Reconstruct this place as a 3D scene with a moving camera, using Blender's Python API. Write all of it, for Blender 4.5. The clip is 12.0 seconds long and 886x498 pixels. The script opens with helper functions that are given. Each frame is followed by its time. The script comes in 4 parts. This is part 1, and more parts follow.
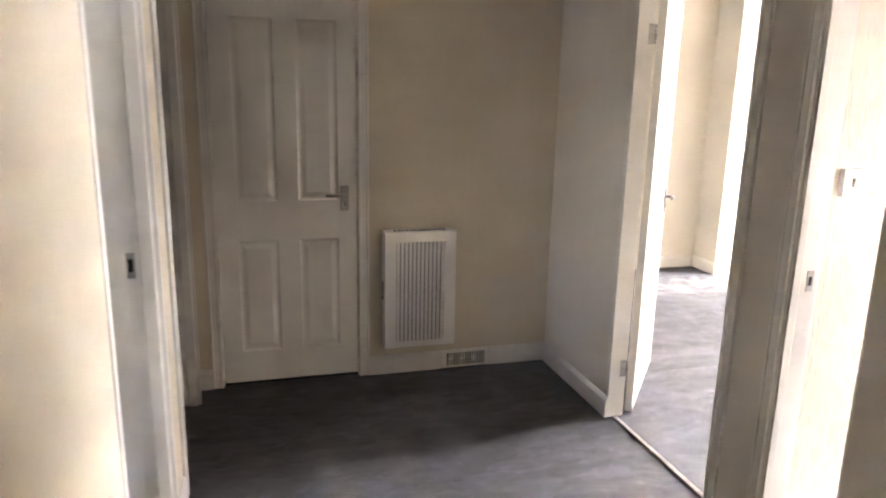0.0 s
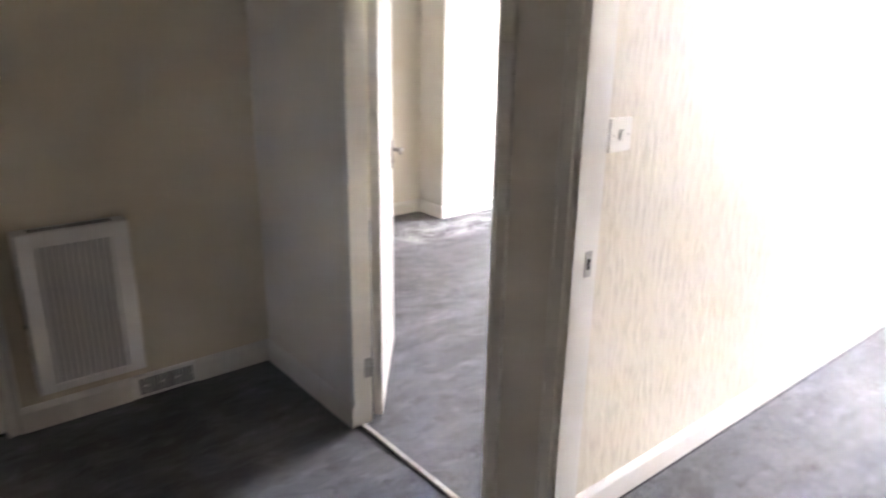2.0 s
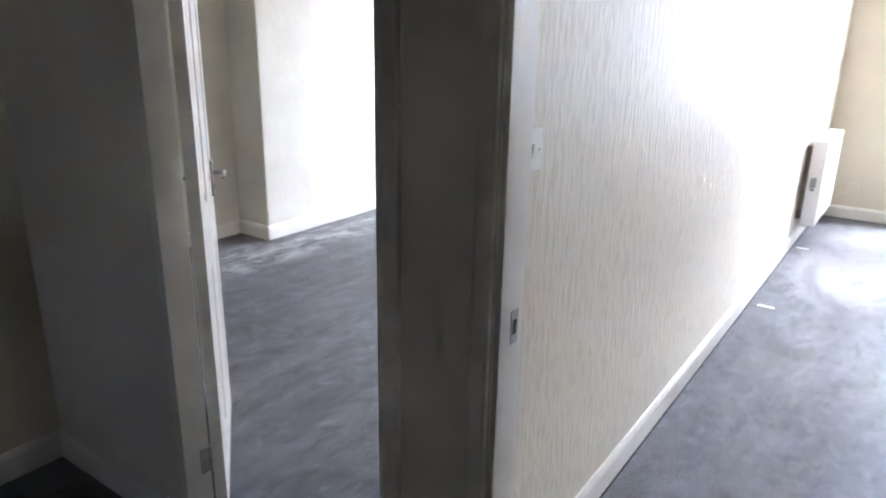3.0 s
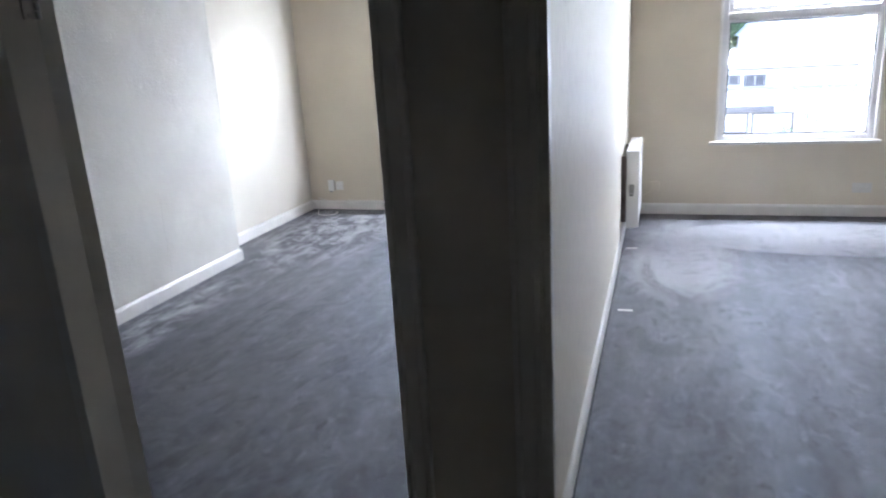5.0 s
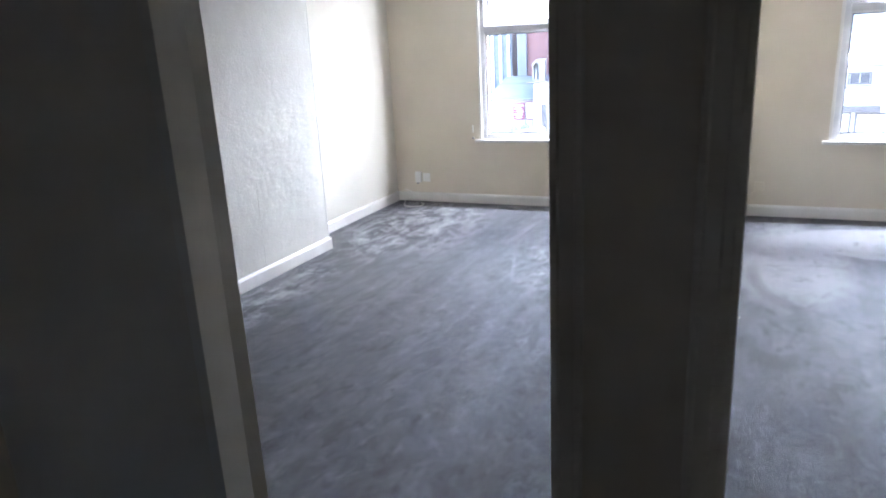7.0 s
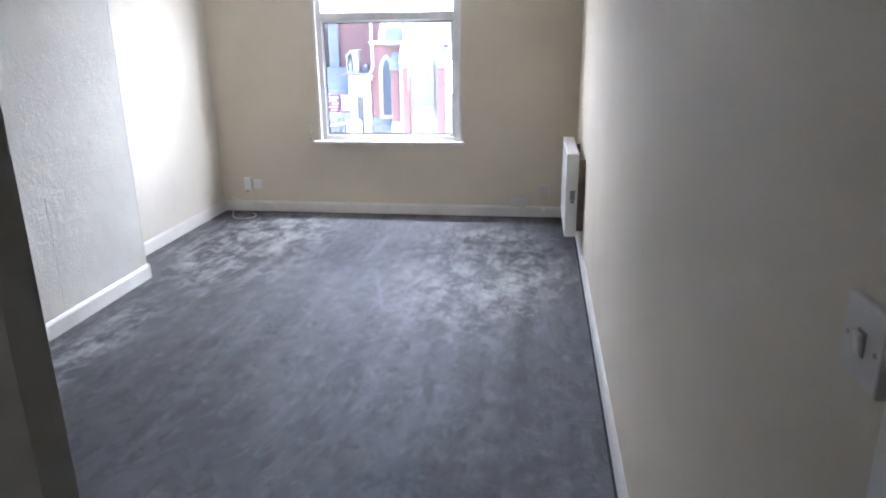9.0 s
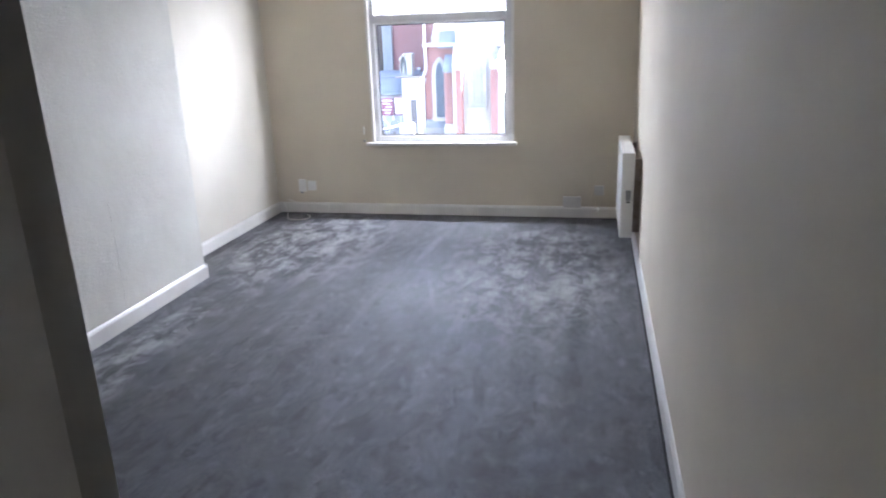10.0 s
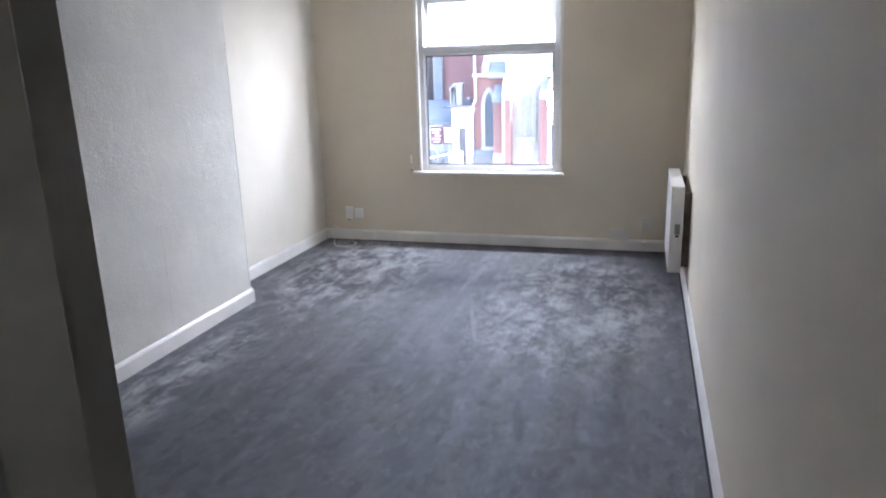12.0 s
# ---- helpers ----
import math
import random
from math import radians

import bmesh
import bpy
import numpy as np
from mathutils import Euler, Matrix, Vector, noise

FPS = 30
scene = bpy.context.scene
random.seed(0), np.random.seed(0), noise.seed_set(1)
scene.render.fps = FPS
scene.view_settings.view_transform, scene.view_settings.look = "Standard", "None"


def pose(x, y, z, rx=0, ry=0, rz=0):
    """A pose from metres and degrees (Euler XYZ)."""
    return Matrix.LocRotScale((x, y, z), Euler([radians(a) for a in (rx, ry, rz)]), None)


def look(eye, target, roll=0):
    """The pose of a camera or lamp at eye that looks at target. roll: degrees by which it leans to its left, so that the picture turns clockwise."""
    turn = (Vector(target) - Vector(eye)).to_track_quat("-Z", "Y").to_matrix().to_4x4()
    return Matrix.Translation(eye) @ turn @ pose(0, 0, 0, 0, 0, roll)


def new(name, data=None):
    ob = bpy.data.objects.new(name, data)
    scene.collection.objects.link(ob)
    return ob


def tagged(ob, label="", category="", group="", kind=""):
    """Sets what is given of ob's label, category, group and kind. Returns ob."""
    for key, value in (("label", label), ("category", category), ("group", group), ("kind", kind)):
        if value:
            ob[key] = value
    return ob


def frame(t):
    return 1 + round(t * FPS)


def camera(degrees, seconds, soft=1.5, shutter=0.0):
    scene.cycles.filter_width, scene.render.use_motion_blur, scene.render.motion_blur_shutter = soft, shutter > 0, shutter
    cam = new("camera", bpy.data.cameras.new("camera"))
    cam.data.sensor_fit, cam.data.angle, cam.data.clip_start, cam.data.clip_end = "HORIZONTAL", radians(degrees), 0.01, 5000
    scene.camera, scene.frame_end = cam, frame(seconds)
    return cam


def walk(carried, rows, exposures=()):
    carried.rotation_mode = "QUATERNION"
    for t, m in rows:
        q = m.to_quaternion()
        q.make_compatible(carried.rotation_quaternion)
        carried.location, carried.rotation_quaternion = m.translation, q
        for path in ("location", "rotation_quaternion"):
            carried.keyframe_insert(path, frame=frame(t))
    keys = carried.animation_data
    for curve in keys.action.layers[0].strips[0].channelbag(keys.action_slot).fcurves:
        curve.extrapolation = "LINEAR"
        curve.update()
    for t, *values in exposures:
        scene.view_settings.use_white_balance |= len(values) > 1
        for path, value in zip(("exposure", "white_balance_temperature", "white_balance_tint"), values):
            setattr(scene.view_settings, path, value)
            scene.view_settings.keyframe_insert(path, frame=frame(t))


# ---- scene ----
cam = camera(65.49, 12.0, soft=1.8, shutter=0.5)
PATH = [
    (0.0, -1.617, -3.500, 1.543, 76.88, -1.19, -15.57),
    (0.5, -1.497, -3.356, 1.527, 75.35, -1.71, -16.77),
    (1.0, -1.394, -3.252, 1.540, 73.92, -1.26, -17.13),
    (1.5, -1.329, -3.080, 1.508, 73.26, -2.87, -24.43),
    (2.0, -1.254, -2.829, 1.546, 71.95, -0.86, -39.14),
    (2.5, -1.116, -2.600, 1.503, 71.61, -0.45, -47.35),
    (2.8, -0.967, -2.413, 1.519, 71.71, 0.06, -52.82),
    (3.0, -0.989, -2.362, 1.511, 72.29, -1.01, -54.80),
    (3.2, -0.948, -2.271, 1.534, 71.91, -1.77, -57.17),
    (4.8, -1.071, -1.960, 1.633, 73.71, 2.72, -74.10),
    (5.0, -1.062, -1.959, 1.641, 73.98, 3.23, -72.90),
    (5.5, -1.064, -1.959, 1.651, 74.41, 3.82, -70.46),
    (6.0, -1.074, -1.937, 1.644, 74.52, 3.69, -66.60),
    (6.5, -1.070, -1.877, 1.626, 74.40, 1.87, -64.70),
    (6.7, -1.067, -1.852, 1.615, 74.31, 2.35, -65.53),
    (8.3, -0.513, -1.363, 1.614, 71.65, 0.16, -71.87),
    (8.5, -0.472, -1.317, 1.614, 71.91, 0.64, -76.18),
    (9.0, -0.430, -1.235, 1.633, 72.64, 0.74, -82.22),
    (9.5, -0.394, -1.227, 1.615, 72.85, 1.61, -82.06),
    (10.0, -0.395, -1.237, 1.611, 72.94, 1.92, -77.98),
    (10.5, -0.371, -1.214, 1.603, 72.92, 1.40, -75.71),
    (11.0, -0.386, -1.236, 1.626, 72.98, 0.96, -73.71),
    (11.5, -0.375, -1.245, 1.626, 73.79, 1.05, -73.35),
    (12.0, -0.374, -1.251, 1.620, 75.38, 1.67, -73.91),
]
# -- end of path
walk(cam, [(r[0], pose(*r[1:])) for r in PATH],
     exposures=[(0.0, 7.50, 7400, 26), (1.5, 7.22, 7300, 26), (2.0, 6.68, 6900, 25), (2.5, 5.98, 6400, 21), (3.2, 5.28, 6150, 20),
                (4.8, 4.20, 5950, 19), (6.7, 4.40, 5950, 19), (8.3, 4.32, 6030, 19), (9.0, 4.12, 6030, 21), (12.0, 3.88, 6030, 21)])

# ---- world, sun ----
world = bpy.data.worlds.new("world")
scene.world = world
world.use_nodes = True
wn = world.node_tree.nodes
sky = wn.new("ShaderNodeTexSky")
sky.sky_type = 'NISHITA'
sky.sun_disc = False
sky.sun_elevation, sky.sun_rotation = radians(41.8), radians(178.6)
wn["Background"].inputs["Strength"].default_value = 0.14
world.node_tree.links.new(sky.outputs["Color"], wn["Background"].inputs["Color"])
sun = new("sun", bpy.data.lights.new("sun", 'SUN'))
sun.data.energy, sun.data.angle, sun.data.color = 4.0, radians(0.6), (1.0, 0.95, 0.88)
sun.matrix_world = look((0.5, -20, 18), (0, 0, 0))


# daylight entering the openings of the two windows, from their heads and from their sunward reveals
for at, aim, power, w, h in (((6.20, 0.125, 2.27), (5.60, 0.125, 0.0), 7.5, 1.15, 0.18), ((6.20, -3.09, 2.27), (5.60, -3.09, 0.0), 9.5, 1.15, 0.18),
                             ((6.05, -0.485, 1.06), (4.50, 1.80, 0.35), 2.6, 0.22, 0.70), ((6.05, -3.70, 1.40), (4.70, -1.60, 1.30), 1.2, 0.22, 1.4)):
    lamp = new("window_daylight", bpy.data.lights.new("window_daylight", 'AREA'))
    lamp.data.shape, lamp.data.size, lamp.data.size_y = 'RECTANGLE', w, h
    lamp.data.energy, lamp.data.color = power, (0.88, 0.94, 1.0)
    lamp.matrix_world = look(at, aim)


# ---- materials ----
def mat(name, color, rough=0.6, metal=0.0, color2=None, scale=8.0, mix=(0.4, 0.65), bump=0.0, bump_scale=60.0, stretch=(1, 1, 1),
        bump_stretch=(1, 1, 1), gloss_var=0.0, bump2=0.0, bump2_scale=6.0, detail=5.0):
    """A painted or woven surface: two colours mixed by coarse noise, relief by fine noise."""
    m = bpy.data.materials.new(name)
    m.use_nodes = True
    n, l = m.node_tree.nodes, m.node_tree.links
    b = n["Principled BSDF"]
    b.inputs["Roughness"].default_value, b.inputs["Metallic"].default_value = rough, metal
    b.inputs["Base Color"].default_value = (*color, 1)
    co = n.new("ShaderNodeTexCoord")

    def field(size, st, det=detail, distortion=0.0):
        mp = n.new("ShaderNodeMapping")
        mp.inputs["Scale"].default_value = st
        l.new(co.outputs["Object"], mp.inputs["Vector"])
        nz = n.new("ShaderNodeTexNoise")
        nz.inputs["Scale"].default_value, nz.inputs["Detail"].default_value, nz.inputs["Distortion"].default_value = size, det, distortion
        l.new(mp.outputs["Vector"], nz.inputs["Vector"])
        return nz.outputs["Fac"]
    if color2:
        ramp = n.new("ShaderNodeMapRange")
        ramp.inputs["From Min"].default_value, ramp.inputs["From Max"].default_value = mix
        l.new(field(scale, stretch, distortion=0.4), ramp.inputs["Value"])
        mx = n.new("ShaderNodeMix")
        mx.data_type = 'RGBA'
        mx.inputs["A"].default_value, mx.inputs["B"].default_value = (*color, 1), (*color2, 1)
        l.new(ramp.outputs["Result"], mx.inputs["Factor"])
        l.new(mx.outputs["Result"], b.inputs["Base Color"])
        if gloss_var:
            gr = n.new("ShaderNodeMapRange")
            gr.inputs["To Min"].default_value, gr.inputs["To Max"].default_value = rough - gloss_var, rough + gloss_var
            l.new(ramp.outputs["Result"], gr.inputs["Value"])
            l.new(gr.outputs["Result"], b.inputs["Roughness"])
    if bump:
        bp = n.new("ShaderNodeBump")
        bp.inputs["Strength"].default_value, bp.inputs["Distance"].default_value = bump, 0.004
        l.new(field(bump_scale, bump_stretch), bp.inputs["Height"])
        last = bp
        if bump2:
            b2 = n.new("ShaderNodeBump")
            b2.inputs["Strength"].default_value, b2.inputs["Distance"].default_value = bump2, 0.012
            l.new(field(bump2_scale, bump_stretch, 3), b2.inputs["Height"])
            l.new(bp.outputs["Normal"], b2.inputs["Normal"])
            last = b2
        l.new(last.outputs["Normal"], b.inputs["Normal"])
    return m


CREAM = mat("cream emulsion on lining paper", (0.65, 0.58, 0.46), 0.75, color2=(0.61, 0.545, 0.43), scale=1.6, bump=0.25, bump_scale=90, bump2=0.12, bump2_scale=9)
WOODCHIP = mat("pale emulsion on woodchip paper", (0.64, 0.62, 0.55), 0.7, color2=(0.59, 0.57, 0.505), scale=2.2, bump=0.5, bump_scale=70, bump2=0.3, bump2_scale=11)
STREAK = mat("cream emulsion on vertical relief paper", (0.68, 0.63, 0.53), 0.5, color2=(0.615, 0.57, 0.475), scale=50, stretch=(1, 1, 0.26), mix=(0.50, 0.64), detail=2)
PALE = mat("pale matt wall paint", (0.70, 0.665, 0.60), 0.7, color2=(0.66, 0.625, 0.56), scale=1.8, bump=0.2, bump_scale=80, bump2=0.1, bump2_scale=9)
ALCOVE = mat("paler cream emulsion on lining paper", (0.66, 0.615, 0.52), 0.75, color2=(0.62, 0.58, 0.49), scale=1.6, bump=0.25, bump_scale=90, bump2=0.15, bump2_scale=9)
CEILING = mat("white ceiling paint", (0.74, 0.73, 0.70), 0.8, color2=(0.70, 0.69, 0.66), scale=2, bump=0.2, bump_scale=80)
GLOSS = mat("white gloss paint", (0.73, 0.71, 0.665), 0.35, color2=(0.67, 0.65, 0.605), scale=5, bump=0.08, bump_scale=40, gloss_var=0.05)
DOORPAINT = mat("white satin door paint", (0.76, 0.74, 0.69), 0.42, color2=(0.72, 0.70, 0.65), scale=3, bump=0.1, bump_scale=30, bump_stretch=(6, 6, 0.5))
UPVC = mat("dull white plastic window frame", (0.63, 0.63, 0.63), 0.3, color2=(0.57, 0.57, 0.565), scale=5, bump=0.05, bump_scale=30)
PLASTIC = mat("white plastic", (0.78, 0.77, 0.73), 0.4, color2=(0.74, 0.73, 0.69), scale=12)
HEATER = mat("white enamelled steel", (0.80, 0.79, 0.76), 0.35, color2=(0.77, 0.76, 0.73), scale=6)
# real grey on controls, screws and plug; painted shade behind slats and rockers
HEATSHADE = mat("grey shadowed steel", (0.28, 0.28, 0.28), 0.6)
# black of gasket and keys, and shade painted into slots, holes and gaps
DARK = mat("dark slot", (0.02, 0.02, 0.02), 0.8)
BROWN = mat("dull brown bracket", (0.22, 0.17, 0.14), 0.7, color2=(0.3, 0.25, 0.22), scale=20)
CHROME = mat("satin chrome", (0.44, 0.43, 0.42), 0.34, 0.9, color2=(0.34, 0.33, 0.32), scale=30)
PLATE = mat("greyed painted plate", (0.62, 0.60, 0.56), 0.6, color2=(0.57, 0.55, 0.51), scale=14)
STRIP = mat("worn aluminium strip", (0.60, 0.58, 0.55), 0.45, 0.5, color2=(0.45, 0.43, 0.41), scale=25)
WIRE = mat("white cable", (0.75, 0.73, 0.68), 0.5)


def strokes(m, size, stretch, lo, hi, depth):
    """Adds upright raised strokes with steep flanks to a paper."""
    n, l = m.node_tree.nodes, m.node_tree.links
    co, mp, nz, r, bp = (n.new("ShaderNode" + k) for k in ("TexCoord", "Mapping", "TexNoise", "MapRange", "Bump"))
    mp.inputs["Scale"].default_value = stretch
    nz.inputs["Scale"].default_value, nz.inputs["Detail"].default_value = size, 2.5
    r.inputs["From Min"].default_value, r.inputs["From Max"].default_value = lo, hi
    bp.inputs["Strength"].default_value, bp.inputs["Distance"].default_value = 1.0, depth
    for a, b in ((co.outputs["Object"], mp.inputs["Vector"]), (mp.outputs["Vector"], nz.inputs["Vector"]), (nz.outputs["Fac"], r.inputs["Value"]),
                 (r.outputs["Result"], bp.inputs["Height"]), (bp.outputs["Normal"], n["Principled BSDF"].inputs["Normal"])):
        l.new(a, b)


strokes(STREAK, 50, (1, 1, 0.26), 0.40, 0.66, 0.0011)


def carpet_material():
    m = bpy.data.materials.new("grey cut pile carpet")
    m.use_nodes = True
    n, l = m.node_tree.nodes, m.node_tree.links
    b = n["Principled BSDF"]
    b.inputs["Roughness"].default_value = 0.95
    b.inputs["Sheen Weight"].default_value, b.inputs["Sheen Roughness"].default_value = 0.6, 0.4
    co = n.new("ShaderNodeTexCoord")

    def field(size, det, st=(1, 1, 1), dist=0.0, lo=0.35, hi=0.7, turn=0.0, rough=0.6):
        mp = n.new("ShaderNodeMapping")
        mp.inputs["Scale"].default_value, mp.inputs["Rotation"].default_value = st, (0, 0, turn)
        l.new(co.outputs["Object"], mp.inputs["Vector"])
        nz = n.new("ShaderNodeTexNoise")
        for k, v in (("Scale", size), ("Detail", det), ("Distortion", dist), ("Roughness", rough)):
            nz.inputs[k].default_value = v
        l.new(mp.outputs["Vector"], nz.inputs["Vector"])
        r = n.new("ShaderNodeMapRange")
        r.inputs["From Min"].default_value, r.inputs["From Max"].default_value = lo, hi
        l.new(nz.outputs["Fac"], r.inputs["Value"])
        return r.outputs["Result"]

    def blend(a, bb, fac):
        mx = n.new("ShaderNodeMix")
        mx.data_type = 'RGBA'
        for k, v in (("A", a), ("B", bb), ("Factor", fac)):
            if isinstance(v, (tuple, float)):
                mx.inputs[k].default_value = v
            else:
                l.new(v, mx.inputs[k])
        return mx.outputs["Result"]

    def times(a, f):
        mt = n.new("ShaderNodeMath")
        mt.operation = 'MULTIPLY'
        l.new(a, mt.inputs[0])
        if isinstance(f, float):
            mt.inputs[1].default_value = f
        else:
            l.new(f, mt.inputs[1])
        return mt.outputs[0]

    def reach(centre, radii, lo, hi, ring=False, turn=0.0, wobble=0.25):
        """1 inside (or, for a ring, on the edge of) an ellipse on the floor with a ragged rim, 0 away from it."""
        nz = n.new("ShaderNodeTexNoise")
        nz.inputs["Scale"].default_value, nz.inputs["Detail"].default_value = 7.0, 6.0
        l.new(co.outputs["Object"], nz.inputs["Vector"])
        mp = n.new("ShaderNodeMapping")
        mp.vector_type = 'TEXTURE'
        mp.inputs["Location"].default_value = (*centre, 0)
        mp.inputs["Rotation"].default_value = (0, 0, turn)
        mp.inputs["Scale"].default_value = (*radii, 1)
        l.new(co.outputs["Object"], mp.inputs["Vector"])
        ln = n.new("ShaderNodeVectorMath")
        ln.operation = 'LENGTH'
        l.new(mp.outputs["Vector"], ln.inputs[0])
        wob = n.new("ShaderNodeMath")
        wob.operation = 'MULTIPLY_ADD'
        wob.inputs[1].default_value, wob.inputs[2].default_value = wobble, -wobble / 2
        l.new(nz.outputs["Fac"], wob.inputs[0])
        ad = n.new("ShaderNodeMath")
        ad.operation = 'ADD'
        l.new(ln.outputs["Value"], ad.inputs[0])
        l.new(wob.outputs[0], ad.inputs[1])
        last = ad
        if ring:
            sb, last = n.new("ShaderNodeMath"), n.new("ShaderNodeMath")
            sb.operation, last.operation = 'SUBTRACT', 'ABSOLUTE'
            sb.inputs[1].default_value = 1.0
            l.new(ad.outputs[0], sb.inputs[0])
            l.new(sb.outputs[0], last.inputs[0])
        r = n.new("ShaderNodeMapRange")
        r.interpolation_type = 'SMOOTHSTEP'
        for k, v in (("From Min", lo), ("From Max", hi), ("To Min", 1.0), ("To Max", 0.0)):
            r.inputs[k].default_value = v
        l.new(last.outputs[0], r.inputs["Value"])
        return r.outputs["Result"]

    def either(a, bb):
        mt = n.new("ShaderNodeMath")
        mt.operation = 'MAXIMUM'
        l.new(a, mt.inputs[0])
        l.new(bb, mt.inputs[1])
        return mt.outputs[0]

    broad = field(0.9, 4, lo=0.36, hi=0.64)
    lanes = field(1.0, 5, (0.30, 5.5, 1), 0.15, 0.36, 0.64, -0.03, 0.6)
    slant = field(1.3, 6, (0.45, 4.0, 1), 0.2, 0.46, 0.66, 0.5, 0.62)
    mottle = field(6.5, 8, (1.0, 1.2, 1), 0.0, 0.38, 0.66, 0.4, 0.66)
    nap_soft = field(2.1, 5, (0.8, 1.3, 1), 0.1, 0.42, 0.60, -0.4, 0.55)
    patches = times(field(4.6, 12, (0.8, 1.2, 1), 0.2, 0.44, 0.62, 0.1, 0.74), field(1.0, 6, (0.5, 9.0, 1), 0.1, 0.25, 0.50, 0.02, 0.65))
    flecks = field(11, 6, (0.9, 1.3, 1), 0.0, 0.53, 0.68, -0.3, 0.62)
    dabs = field(9, 5, (0.8, 1.6, 1), 0.1, 0.55, 0.66, 0.7, 0.6)
    prints = field(4.2, 3, (1.0, 1.7, 1), 0.2, 0.61, 0.64, -0.2, 0.5)
    pile = field(320, 3, lo=0.3, hi=0.7)
    tufts = field(70, 6, lo=0.35, hi=0.68)
    # ground scuffed pale beside the partition heater and along the breast, and paler ground under the second window
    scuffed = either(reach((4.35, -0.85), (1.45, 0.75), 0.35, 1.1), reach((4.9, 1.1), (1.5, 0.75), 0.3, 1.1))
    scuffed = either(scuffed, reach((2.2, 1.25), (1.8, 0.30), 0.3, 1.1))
    pale_ground = either(times(reach((2.9, -2.2), (1.05, 0.5), 0.2, 1.1), 0.25), either(reach((5.02, -3.35), (0.56, 1.55), 0.80, 0.97, wobble=0.12), reach((4.4, -2.12), (1.25, 0.48), 0.45, 1.1)))
    c = blend((0.042, 0.043, 0.053, 1), (0.061, 0.064, 0.077, 1), broad)
    c = blend(c, (0.109, 0.113, 0.130, 1), times(lanes, 0.50))
    c = blend(c, (0.163, 0.170, 0.190, 1), times(slant, 0.35))
    c = blend(c, (0.146, 0.152, 0.174, 1), times(nap_soft, 0.42))
    c = blend(c, (0.029, 0.030, 0.038, 1), times(mottle, 0.74))
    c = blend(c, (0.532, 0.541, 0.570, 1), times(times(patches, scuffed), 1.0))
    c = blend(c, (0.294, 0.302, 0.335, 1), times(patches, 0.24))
    c = blend(c, (0.475, 0.494, 0.541, 1), times(pale_ground, 0.58))
    c = blend(c, (0.376, 0.388, 0.417, 1), times(flecks, 0.30))
    c = blend(c, (0.021, 0.022, 0.027, 1), times(dabs, 0.85))
    c = blend(c, (0.025, 0.026, 0.032, 1), times(prints, 0.62))
    # arcs left by a cleaner's head, and two long drag marks
    arcs = times(reach((4.1, -2.3), (0.75, 0.42), 0.04, 0.14, True, wobble=0.1), reach((3.72, -1.92), (0.62, 0.40), 0.7, 1.0))
    arcs = either(arcs, times(reach((2.95, -2.0), (0.37, 0.17), 0.12, 0.34, True, wobble=0.12), reach((2.66, -1.93), (0.30, 0.2), 0.8, 1.0)))
    arcs = either(arcs, reach((2.55, -0.73), (0.30, 0.035), 0.5, 1.0, turn=0.2))
    c = blend(c, (0.025, 0.026, 0.034, 1), times(arcs, 0.85))
    c = blend(c, (0.294, 0.302, 0.327, 1), times(either(reach((3.75, -0.22), (0.42, 0.022), 0.5, 1.0, turn=0.28), reach((4.75, 0.02), (0.5, 0.05), 0.4, 1.0, turn=-0.05)), 0.5))
    c = blend(c, (0.030, 0.030, 0.035, 1), times(tufts, 0.4))
    c = blend(c, (0.021, 0.022, 0.025, 1), times(pile, 0.4))
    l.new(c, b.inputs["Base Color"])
    # pile brushed towards the window shines more
    nap = n.new("ShaderNodeMapRange")
    nap.inputs["To Min"].default_value, nap.inputs["To Max"].default_value = 0.62, 0.42
    l.new(lanes, nap.inputs["Value"])
    l.new(nap.outputs["Result"], b.inputs["Roughness"])
    b.inputs["Specular IOR Level"].default_value = 0.6
    shine = n.new("ShaderNodeMapRange")
    shine.inputs["To Min"].default_value, shine.inputs["To Max"].default_value = 0.12, 0.7
    l.new(either(times(patches, scuffed), pale_ground), shine.inputs["Value"])
    l.new(shine.outputs["Result"], b.inputs["Sheen Weight"])
    bp = n.new("ShaderNodeBump")
    bp.inputs["Strength"].default_value, bp.inputs["Distance"].default_value = 0.9, 0.008
    l.new(field(85, 8, lo=0.2, hi=0.8, rough=0.75), bp.inputs["Height"])
    l.new(bp.outputs["Normal"], b.inputs["Normal"])
    return m


CARPET = carpet_material()
GLASS = bpy.data.materials.new("window glass")
GLASS.use_nodes = True
gb = GLASS.node_tree.nodes["Principled BSDF"]
for key, val in (("Roughness", 0.0), ("IOR", 1.45), ("Transmission Weight", 1.0), ("Base Color", (0.98, 1, 0.99, 1))):
    gb.inputs[key].default_value = val
# the same glass with a pale film that paints in the sky's reflected haze
HAZED = bpy.data.materials.new("window glass with painted sky haze")
HAZED.use_nodes = True
dn, dl = HAZED.node_tree.nodes, HAZED.node_tree.links
film, both, haze_tone = dn.new("ShaderNodeBsdfTranslucent"), dn.new("ShaderNodeMixShader"), dn.new("ShaderNodeTexNoise")
spread = dn.new("ShaderNodeMapRange")
for key, val in (("Roughness", 0.0), ("IOR", 1.45), ("Transmission Weight", 1.0), ("Base Color", (0.98, 1, 0.99, 1))):
    dn["Principled BSDF"].inputs[key].default_value = val
film.inputs["Color"].default_value = (0.9, 0.9, 0.88, 1)
haze_tone.inputs["Scale"].default_value, haze_tone.inputs["Detail"].default_value = 3.0, 6.0
